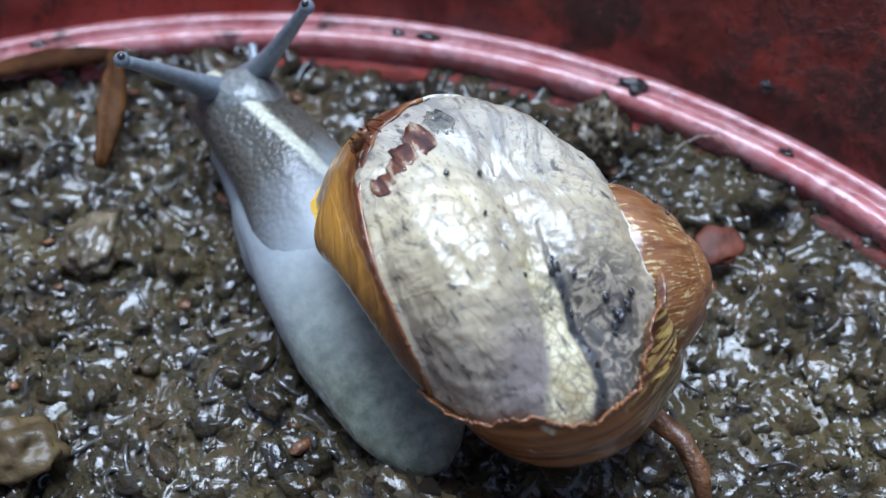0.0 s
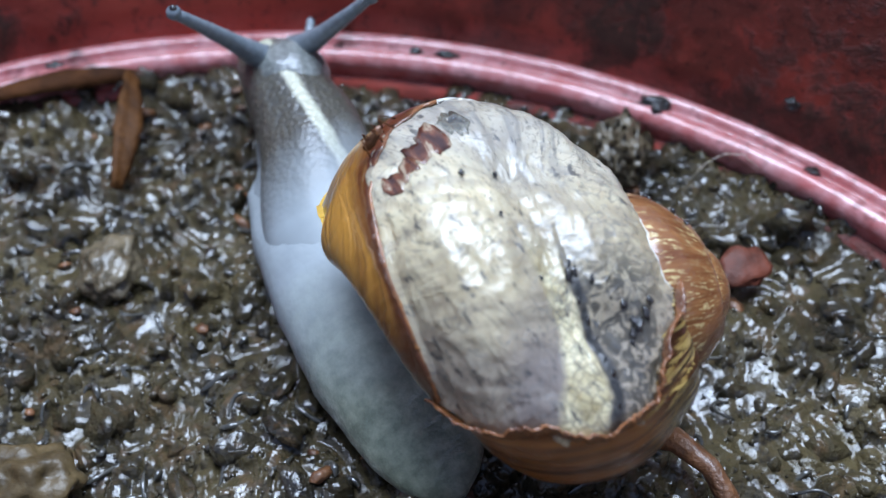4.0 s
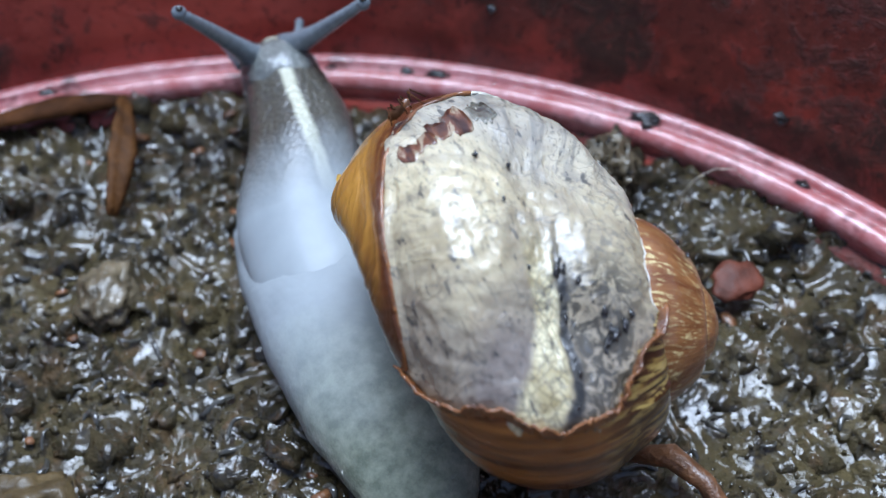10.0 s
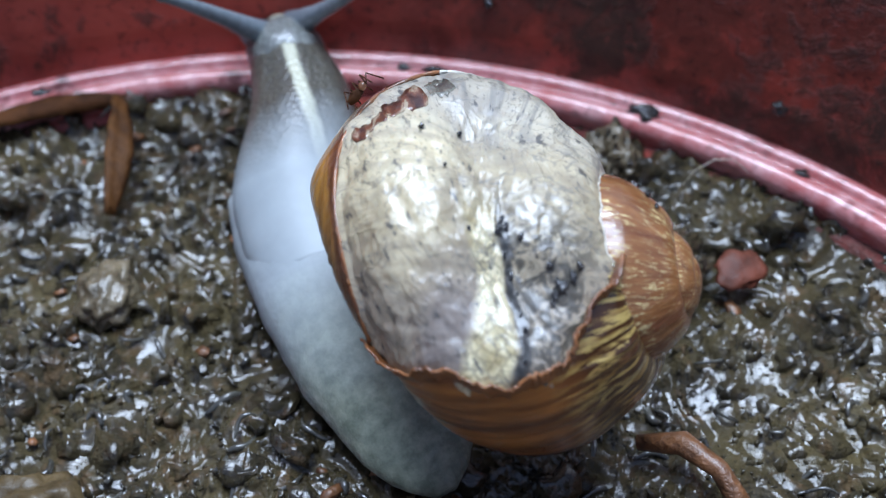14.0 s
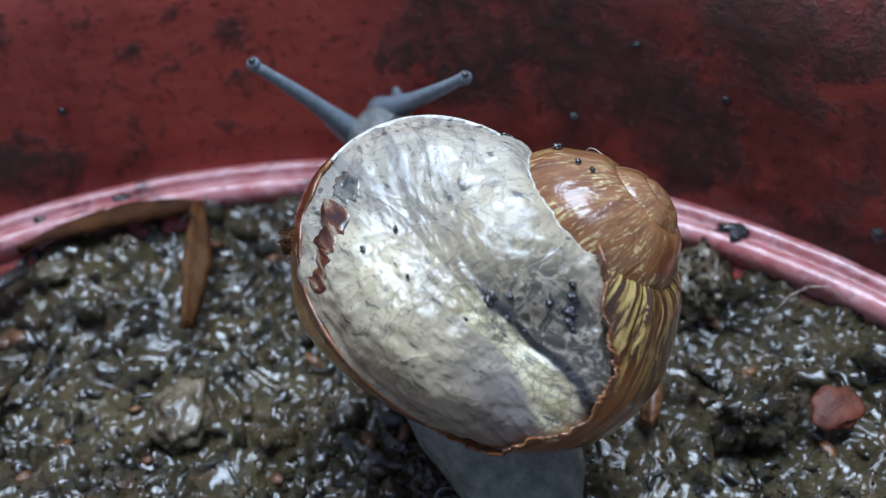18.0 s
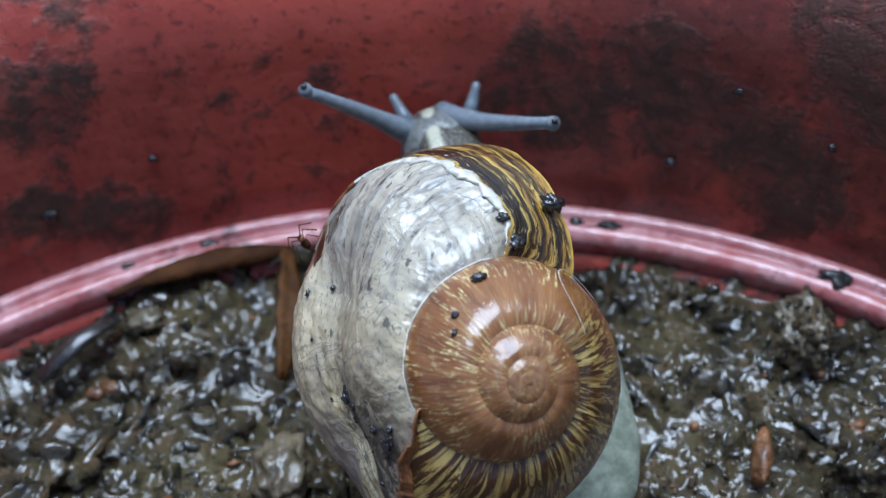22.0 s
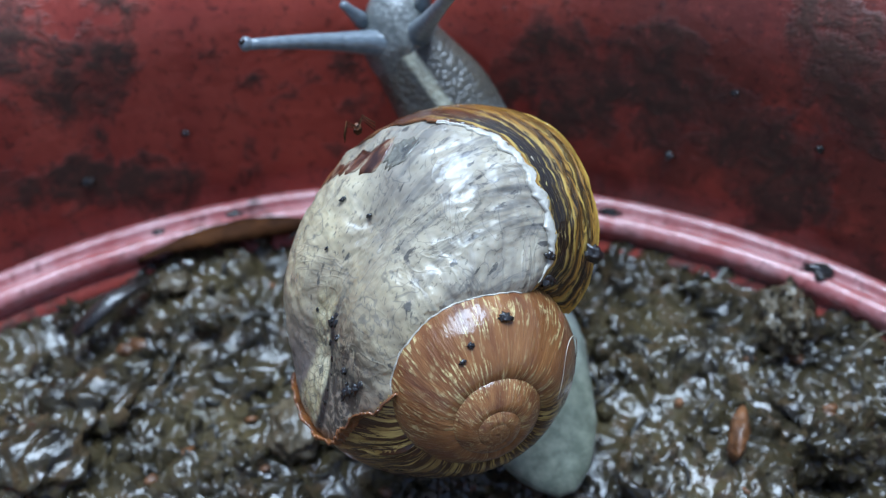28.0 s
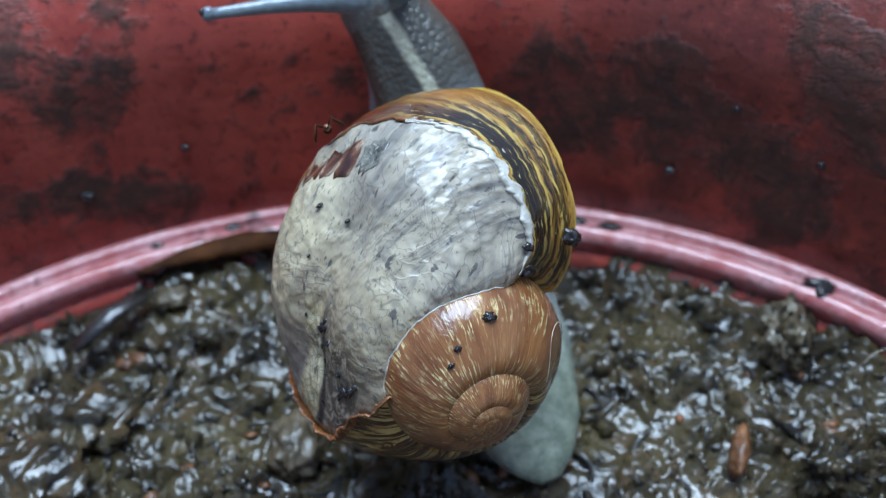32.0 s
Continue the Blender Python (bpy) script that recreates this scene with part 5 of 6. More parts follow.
    walk(foot, [(t, pose(*place)) for t, *place in (
        (0, -0.00654, -0.00650, 0.00000, 0.00, 0.00, 26.90),
        (0.5, -0.00623, -0.00620, 0.00000, 0.00, 0.00, 26.77),
        (1, -0.00610, -0.00659, 0.00000, 0.00, 0.00, 26.63),
        (1.5, -0.00600, -0.00603, 0.00000, 0.00, 0.00, 26.49),
        (2, -0.00603, -0.00596, 0.00000, 0.00, 0.00, 26.36),
        (2.5, -0.00609, -0.00630, 0.00000, 0.00, 0.00, 26.22),
        (3, -0.00595, -0.00643, 0.00000, 0.00, 0.00, 26.08),
        (3.5, -0.00608, -0.00663, 0.00000, 0.00, 0.00, 25.70),
        (5.5, -0.00701, -0.00824, 0.00000, 0.00, 0.00, 28.16),
        (6, -0.00709, -0.00862, 0.00000, 0.00, 0.00, 27.77),
        (6.5, -0.00726, -0.00910, 0.00000, 0.00, 0.00, 27.66),
        (7, -0.00718, -0.00959, 0.00000, 0.00, 0.00, 27.55),
        (7.5, -0.00701, -0.01010, 0.00000, 0.00, 0.00, 27.43),
        (8, -0.00695, -0.01028, 0.00000, 0.00, 0.00, 27.32),
        (8.5, -0.00682, -0.01067, 0.00000, 0.00, 0.00, 27.21),
        (9, -0.00670, -0.01052, 0.00000, 0.00, 0.00, 27.09),
        (9.5, -0.00687, -0.01009, 0.00000, 0.00, 0.00, 27.04),
        (10, -0.00698, -0.00968, 0.00000, 0.00, 0.00, 26.99),
        (10.5, -0.00688, -0.00934, 0.00000, 0.00, 0.00, 26.95),
        (11, -0.00706, -0.00888, 0.00000, 0.00, 0.00, 26.90),
        (11.5, -0.00733, -0.00781, 0.00000, 0.00, 0.00, 26.85),
        (12, -0.00708, -0.00784, 0.00000, 0.00, 0.00, 26.80),
        (12.5, -0.00690, -0.00752, 0.00000, 0.00, 0.00, 26.74),
        (13, -0.00672, -0.00738, 0.00000, 0.00, 0.00, 26.69),
        (13.5, -0.00664, -0.00707, 0.00000, 0.00, 0.00, 26.64),
        (15.5, -0.00067, -0.00881, 0.00000, 0.00, 0.00, 22.77),
        (16, 0.00292, -0.01086, 0.00000, 0.00, 0.00, 21.84),
        (16.5, 0.00473, -0.01115, 0.00000, 0.00, 0.00, 22.43),
        (17, 0.00426, -0.01221, 0.00000, 0.00, 0.00, 23.05),
        (17.5, 0.00201, -0.01284, 0.00000, 0.00, 0.00, 23.70),
        (18, 0.00146, -0.01118, 0.00000, 0.00, 0.00, 24.37),
        (18.5, 0.00242, -0.00979, 0.00000, 0.00, 0.00, 24.34),
        (19, 0.00464, -0.00893, 0.00000, 0.00, 0.00, 24.31),
        (19.5, 0.00689, -0.00850, 0.00000, 0.00, 0.00, 24.27),
        (20, 0.00748, -0.00752, 0.00000, 0.00, 0.00, 24.24),
        (20.5, 0.00711, -0.00648, 0.00000, 0.00, 0.00, 24.46),
        (21, 0.00774, -0.00597, 0.00000, 0.00, 0.00, 24.68),
        (21.5, 0.00901, -0.00435, 0.00000, 0.00, 0.00, 24.91),
        (22, 0.00921, -0.00336, 0.00000, 0.00, 0.00, 25.14),
        (22.5, 0.00871, -0.00383, 0.00000, 0.00, 0.00, 24.69),
        (23, 0.00878, -0.00464, 0.00000, 0.00, 0.00, 24.24),
        (23.5, 0.00924, -0.00445, 0.00000, 0.00, 0.00, 23.80),
        (24, 0.00916, -0.00441, 0.00000, 0.00, 0.00, 23.38),
        (24.5, 0.00891, -0.00389, 0.00000, 0.00, 0.00, 23.54),
        (25, 0.00795, -0.00334, 0.00000, 0.00, 0.00, 23.69),
        (25.5, 0.00741, -0.00282, 0.00000, 0.00, 0.00, 23.86),
        (27.5, 0.00829, -0.00255, 0.00000, 0.00, 0.00, 23.31),
        (28, 0.00818, -0.00275, 0.00000, 0.00, 0.00, 23.17),
        (28.5, 0.00831, -0.00210, 0.00000, 0.00, 0.00, 23.08),
        (29, 0.00847, -0.00184, 0.00000, 0.00, 0.00, 22.99),
        (29.5, 0.00796, -0.00197, 0.00000, 0.00, 0.00, 22.89),
        (30, 0.00756, -0.00190, 0.00000, 0.00, 0.00, 22.80),
        (30.5, 0.00752, -0.00173, 0.00000, 0.00, 0.00, 22.81),
        (31, 0.00798, -0.00167, 0.00000, 0.00, 0.00, 22.82),
        (31.5, 0.00835, -0.00169, 0.00000, 0.00, 0.00, 22.84),
        (32, 0.00814, -0.00214, 0.00000, 0.00, 0.00, 22.85),
    )])
    walk(neck, [(t, pose(*place)) for t, *place in (
        (0, -0.02204, 0.02359, 0.00601, 7.21, 0.00, 42.60),
        (0.5, -0.02228, 0.02425, 0.00601, 7.16, 0.00, 40.63),
        (1, -0.02187, 0.02459, 0.00601, 7.11, 0.00, 36.94),
        (1.5, -0.02086, 0.02324, 0.00601, 7.26, 0.00, 36.82),
        (2, -0.02107, 0.02476, 0.00601, 7.13, 0.00, 35.91),
        (2.5, -0.02023, 0.02569, 0.00601, 7.20, 0.00, 32.26),
        (3, -0.01958, 0.02782, 0.00601, 7.10, 0.00, 28.44),
        (3.5, -0.01954, 0.02878, 0.00602, 7.02, 0.00, 29.05),
        (5.5, -0.02171, 0.02971, 0.00605, 5.58, 0.00, 21.73),
        (6, -0.02171, 0.03017, 0.00606, 5.34, 0.00, 22.59),
        (6.5, -0.02160, 0.03074, 0.00606, 5.41, 0.00, 22.11),
        (7, -0.02128, 0.03046, 0.00606, 5.53, 0.00, 21.99),
        (7.5, -0.02093, 0.03070, 0.00606, 5.51, 0.00, 20.79),
        (8, -0.02046, 0.03037, 0.00605, 5.55, 0.00, 19.76),
        (8.5, -0.02018, 0.02951, 0.00605, 5.65, 0.00, 19.58),
        (9, -0.01995, 0.03015, 0.00605, 5.64, 0.00, 19.16),
        (9.5, -0.01993, 0.03093, 0.00605, 5.68, 0.00, 18.65),
        (10, -0.01990, 0.03120, 0.00605, 5.76, 0.00, 18.28),
        (10.5, -0.01941, 0.03107, 0.00605, 5.82, 0.00, 17.76),
        (11, -0.01928, 0.03215, 0.00605, 5.79, 0.00, 16.98),
        (11.5, -0.01967, 0.03526, 0.00606, 5.30, 0.00, 15.33),
        (12, -0.01930, 0.03248, 0.00606, 5.21, 0.00, 14.23),
        (12.5, -0.01853, 0.03271, 0.00606, 5.33, 0.00, 12.74),
        (13, -0.01809, 0.03407, 0.00606, 5.40, 0.00, 11.30),
        (13.5, -0.01786, 0.03422, 0.00606, 5.17, 0.00, 10.40),
        (15.5, -0.01341, 0.02908, 0.00449, 0.02, -3.54, 33.46),
        (16, -0.00910, 0.02762, 0.00551, 11.20, -4.13, 15.09),
        (16.5, -0.00752, 0.02637, 0.00605, 21.22, -5.95, 13.29),
        (17, -0.00923, 0.02433, 0.00693, 11.31, -10.88, 20.31),
        (17.5, -0.01045, 0.02247, 0.00801, 0.87, -11.04, 13.21),
        (18, -0.01049, 0.02302, 0.00833, -15.91, -25.80, 32.89),
        (18.5, -0.00973, 0.02373, 0.00828, -0.50, -27.68, 28.07),
        (19, -0.01018, 0.02417, 0.00887, 5.99, -28.05, 24.58),
        (19.5, -0.00928, 0.02363, 0.00847, 5.00, -24.00, 20.80),
        (20, -0.00801, 0.02371, 0.00984, 4.00, -20.00, 17.00),
        (20.5, -0.00649, 0.02348, 0.01062, 3.50, -18.50, 15.50),
        (21, -0.00561, 0.02284, 0.01127, 3.00, -17.00, 14.00),
        (21.5, -0.00321, 0.02352, 0.01083, 3.50, -16.00, 12.50),
        (22, -0.00263, 0.02395, 0.01234, 4.00, -15.00, 11.00),
        (22.5, -0.00220, 0.02402, 0.01233, 6.50, -14.00, 9.50),
        (23, -0.00223, 0.02362, 0.01250, 9.00, -13.00, 8.00),
        (23.5, -0.00220, 0.02419, 0.01271, 14.25, -10.90, 6.33),
        (24, -0.00250, 0.02447, 0.01269, 19.50, -8.80, 4.67),
        (24.5, -0.00256, 0.02486, 0.01379, 32.73, -6.69, 3.08),
        (25, -0.00345, 0.02505, 0.01453, 42.90, -4.07, 0.85),
        (25.5, -0.00424, 0.02565, 0.01640, 42.11, -8.86, 5.99),
        (27.5, -0.00476, 0.02855, 0.01966, 40.35, -27.34, 28.13),
        (28, -0.00441, 0.02851, 0.01967, 41.69, -25.81, 26.17),
        (28.5, -0.00450, 0.02892, 0.02013, 41.26, -26.69, 27.58),
        (29, -0.00479, 0.02892, 0.02061, 41.08, -27.03, 28.58),
        (29.5, -0.00475, 0.02862, 0.02146, 41.45, -26.33, 27.41),
        (30, -0.00518, 0.02851, 0.02202, 45.15, -23.92, 24.91),
        (30.5, -0.00529, 0.02852, 0.02278, 44.88, -23.29, 24.33),
        (31, -0.00480, 0.02835, 0.02306, 47.03, -22.76, 23.95),
        (31.5, -0.00470, 0.02815, 0.02357, 47.78, -23.35, 25.01),
        (32, -0.00489, 0.02766, 0.02480, 48.63, -22.06, 23.56),
    )])
    walk(head, [(t, pose(*place)) for t, *place in (
        (0, -0.02204, 0.02485, 0.00620, -13.42, 0.00, 32.60),
        (0.5, -0.02223, 0.02553, 0.00620, -13.47, 0.00, 30.63),
        (1, -0.02175, 0.02592, 0.00620, -13.51, 0.00, 26.94),
        (1.5, -0.02073, 0.02457, 0.00620, -13.37, 0.00, 26.82),
        (2, -0.02092, 0.02610, 0.00620, -13.49, 0.00, 25.91),
        (2.5, -0.01999, 0.02707, 0.00620, -13.43, 0.00, 22.26),
        (3, -0.01925, 0.02924, 0.00620, -13.52, 0.00, 18.44),
        (3.5, -0.01923, 0.03018, 0.00620, -13.60, 0.00, 19.05),
        (5.5, -0.02232, 0.03107, 0.00620, -15.04, 0.00, 24.23),
        (6, -0.02235, 0.03152, 0.00620, -15.27, 0.00, 25.26),
        (6.5, -0.02223, 0.03209, 0.00620, -15.21, 0.00, 24.94),
        (7, -0.02191, 0.03182, 0.00620, -15.09, 0.00, 24.99),
        (7.5, -0.02153, 0.03207, 0.00620, -15.11, 0.00, 23.79),
        (8, -0.02104, 0.03175, 0.00620, -15.07, 0.00, 22.76),
        (8.5, -0.02075, 0.03089, 0.00620, -14.96, 0.00, 22.58),
        (9, -0.02052, 0.03153, 0.00620, -14.97, 0.00, 22.16),
        (9.5, -0.02048, 0.03231, 0.00620, -14.94, 0.00, 21.65),
        (10, -0.02044, 0.03259, 0.00620, -14.86, 0.00, 21.28),
        (10.5, -0.01993, 0.03246, 0.00620, -14.79, 0.00, 20.51),
        (11, -0.01977, 0.03355, 0.00620, -14.82, 0.00, 19.48),
        (11.5, -0.02014, 0.03668, 0.00620, -15.31, 0.00, 18.25),
        (12, -0.01975, 0.03391, 0.00620, -15.40, 0.00, 17.56),
        (12.5, -0.01895, 0.03415, 0.00620, -15.28, 0.00, 16.49),
        (13, -0.01849, 0.03551, 0.00620, -15.22, 0.00, 15.30),
        (13.5, -0.01824, 0.03567, 0.00620, -15.44, 0.00, 14.60),
        (15.5, -0.01424, 0.03033, 0.00449, -7.11, -2.44, 20.82),
        (16, -0.00950, 0.02904, 0.00581, 1.13, -2.63, 7.72),
        (16.5, -0.00789, 0.02771, 0.00659, 8.31, -3.84, 6.69),
        (17, -0.00980, 0.02569, 0.00722, 1.10, -7.48, 12.29),
        (17.5, -0.01080, 0.02393, 0.00803, -6.25, -7.43, 6.89),
        (18, -0.01112, 0.02433, 0.00796, -18.29, -19.21, 20.93),
        (18.5, -0.01043, 0.02506, 0.00827, -7.89, -21.75, 19.37),
        (19, -0.01086, 0.02549, 0.00901, -3.39, -21.83, 17.34),
        (19.5, -0.00982, 0.02499, 0.00882, 3.15, -14.03, 10.85),
        (20, -0.00804, 0.02521, 0.00979, 4.00, -9.00, 6.40),
        (20.5, -0.00634, 0.02498, 0.01064, 5.00, -4.00, 2.00),
        (21, -0.00593, 0.02430, 0.01122, 5.27, -4.14, 2.14),
        (21.5, -0.00334, 0.02499, 0.01110, 5.54, -4.29, 2.29),
        (22, -0.00293, 0.02536, 0.01194, 5.81, -4.43, 2.43),
        (22.5, -0.00239, 0.02551, 0.01244, 6.09, -4.57, 2.57),
        (23, -0.00197, 0.02530, 0.01299, 6.36, -4.71, 2.71),
        (23.5, -0.00177, 0.02606, 0.01327, 6.63, -4.86, 2.86),
        (24, -0.00198, 0.02630, 0.01350, 6.90, -5.00, 3.00),
        (24.5, -0.00192, 0.02655, 0.01492, 16.49, -3.35, 0.14),
        (25, -0.00314, 0.02637, 0.01571, 24.04, -1.13, -1.71),
        (25.5, -0.00453, 0.02676, 0.01741, 33.23, -3.47, 0.90),
        (27.5, -0.00584, 0.02945, 0.02063, 65.80, -10.55, 9.30),
        (28, -0.00544, 0.02943, 0.02067, 66.13, -9.55, 8.16),
        (28.5, -0.00556, 0.02983, 0.02112, 66.17, -10.15, 9.06),
        (29, -0.00588, 0.02982, 0.02160, 66.23, -10.39, 9.82),
        (29.5, -0.00581, 0.02953, 0.02246, 66.24, -9.90, 9.09),
        (30, -0.00616, 0.02939, 0.02309, 67.78, -8.34, 7.81),
        (30.5, -0.00625, 0.02942, 0.02385, 67.50, -7.92, 7.58),
        (31, -0.00574, 0.02922, 0.02417, 68.64, -7.61, 7.37),
        (31.5, -0.00566, 0.02898, 0.02469, 69.23, -8.02, 8.07),
        (32, -0.00581, 0.02850, 0.02594, 69.40, -7.14, 7.33),
    )])
    walk(eye_stalk_a, [(t, pose(*place)) for t, *place in (
        (0, -0.02440, 0.02482, 0.00817, 54.21, -21.83, 116.83),
        (0.5, -0.02459, 0.02559, 0.00817, 56.54, -18.25, 119.67),
        (1, -0.02410, 0.02613, 0.00817, 58.70, -14.03, 124.36),
        (1.5, -0.02308, 0.02478, 0.00817, 63.00, -14.75, 120.76),
        (2, -0.02326, 0.02635, 0.00817, 67.64, -15.63, 115.57),
        (2.5, -0.02232, 0.02747, 0.00817, 64.18, -17.56, 113.48),
        (3, -0.02155, 0.02979, 0.00817, 61.02, -20.16, 110.82),
        (3.5, -0.02153, 0.03072, 0.00817, 57.66, -16.24, 117.71),
        (5.5, -0.02468, 0.03144, 0.00813, 50.97, -9.75, 125.41),
        (6, -0.02472, 0.03185, 0.00813, 52.50, -18.67, 113.51),
        (6.5, -0.02459, 0.03244, 0.00813, 51.66, -19.67, 112.16),
        (7, -0.02428, 0.03215, 0.00813, 51.05, -21.21, 110.21),
        (7.5, -0.02389, 0.03246, 0.00813, 51.73, -20.62, 112.28),
        (8, -0.02339, 0.03218, 0.00813, 52.27, -19.85, 114.73),
        (8.5, -0.02310, 0.03132, 0.00814, 53.50, -20.64, 115.08),
        (9, -0.02286, 0.03198, 0.00814, 55.22, -22.30, 114.07),
        (9.5, -0.02282, 0.03278, 0.00814, 58.19, -22.18, 113.38),
        (10, -0.02277, 0.03307, 0.00814, 61.02, -21.83, 113.05),
        (10.5, -0.02226, 0.03298, 0.00814, 62.37, -19.39, 117.09),
        (11, -0.02209, 0.03411, 0.00814, 64.22, -17.83, 119.96),
        (11.5, -0.02245, 0.03730, 0.00813, 67.04, -26.17, 119.07),
        (12, -0.02206, 0.03456, 0.00813, 68.14, -32.72, 122.42),
        (12.5, -0.02124, 0.03484, 0.00813, 56.69, -26.04, 113.23),
        (13, -0.02076, 0.03624, 0.00813, 43.94, -22.36, 103.70),
        (13.5, -0.02051, 0.03644, 0.00812, 46.46, -20.86, 105.71),
        (15.5, -0.01669, 0.03094, 0.00624, 60.50, -23.57, 103.36),
        (16, -0.01173, 0.02991, 0.00773, 60.78, -19.70, 111.57),
        (16.5, -0.01012, 0.02836, 0.00860, 66.94, -21.64, 104.00),
        (17, -0.01224, 0.02635, 0.00897, 69.85, -19.38, 105.66),
        (17.5, -0.01318, 0.02507, 0.00961, 64.12, -17.26, 90.24),
        (18, -0.01399, 0.02513, 0.00874, 58.22, -22.02, 71.05),
        (18.5, -0.01330, 0.02560, 0.00921, 51.76, -21.62, 90.50),
        (19, -0.01371, 0.02598, 0.01005, 44.48, -21.99, 106.07),
        (19.5, -0.01242, 0.02560, 0.01034, 41.37, -20.52, 106.07),
        (20, -0.00995, 0.02677, 0.01162, 38.07, -18.01, 106.77),
        (20.5, -0.00797, 0.02662, 0.01267, 42.06, -16.20, 104.08),
        (21, -0.00840, 0.02549, 0.01261, 45.55, -12.63, 103.19),
        (21.5, -0.00547, 0.02617, 0.01297, 47.90, -19.55, 94.32),
        (22, -0.00549, 0.02672, 0.01295, 47.11, -16.28, 96.78),
        (22.5, -0.00466, 0.02675, 0.01409, 46.49, -21.46, 92.02),
        (23, -0.00455, 0.02619, 0.01470, 44.11, -18.59, 93.29),
        (23.5, -0.00508, 0.02654, 0.01447, 48.32, -17.60, 87.17),
        (24, -0.00509, 0.02667, 0.01504, 51.60, -14.57, 83.10),
        (24.5, -0.00486, 0.02669, 0.01673, 47.04, -14.51, 87.13),
        (25, -0.00558, 0.02649, 0.01782, 42.51, -14.49, 90.55),
        (25.5, -0.00666, 0.02663, 0.01961, 45.67, -15.49, 101.31),
        (27.5, -0.00792, 0.02776, 0.02215, 24.39, -18.59, 108.03),
        (28, -0.00752, 0.02778, 0.02222, 21.81, -20.60, 108.43),
        (28.5, -0.00762, 0.02814, 0.02265, 17.04, -19.90, 108.14),
        (29, -0.00792, 0.02810, 0.02312, 12.18, -18.29, 107.94),
        (29.5, -0.00786, 0.02784, 0.02399, 7.45, -17.82, 107.32),
        (30, -0.00819, 0.02770, 0.02465, 2.80, -17.56, 106.64),
        (30.5, -0.00828, 0.02775, 0.02543, 3.75, -17.47, 105.96),
        (31, -0.00777, 0.02752, 0.02573, 4.70, -17.62, 105.27),
        (31.5, -0.00768, 0.02724, 0.02622, 5.65, -17.60, 104.58),
        (32, -0.00782, 0.02678, 0.02750, 6.60, -17.53, 103.90),
    )])
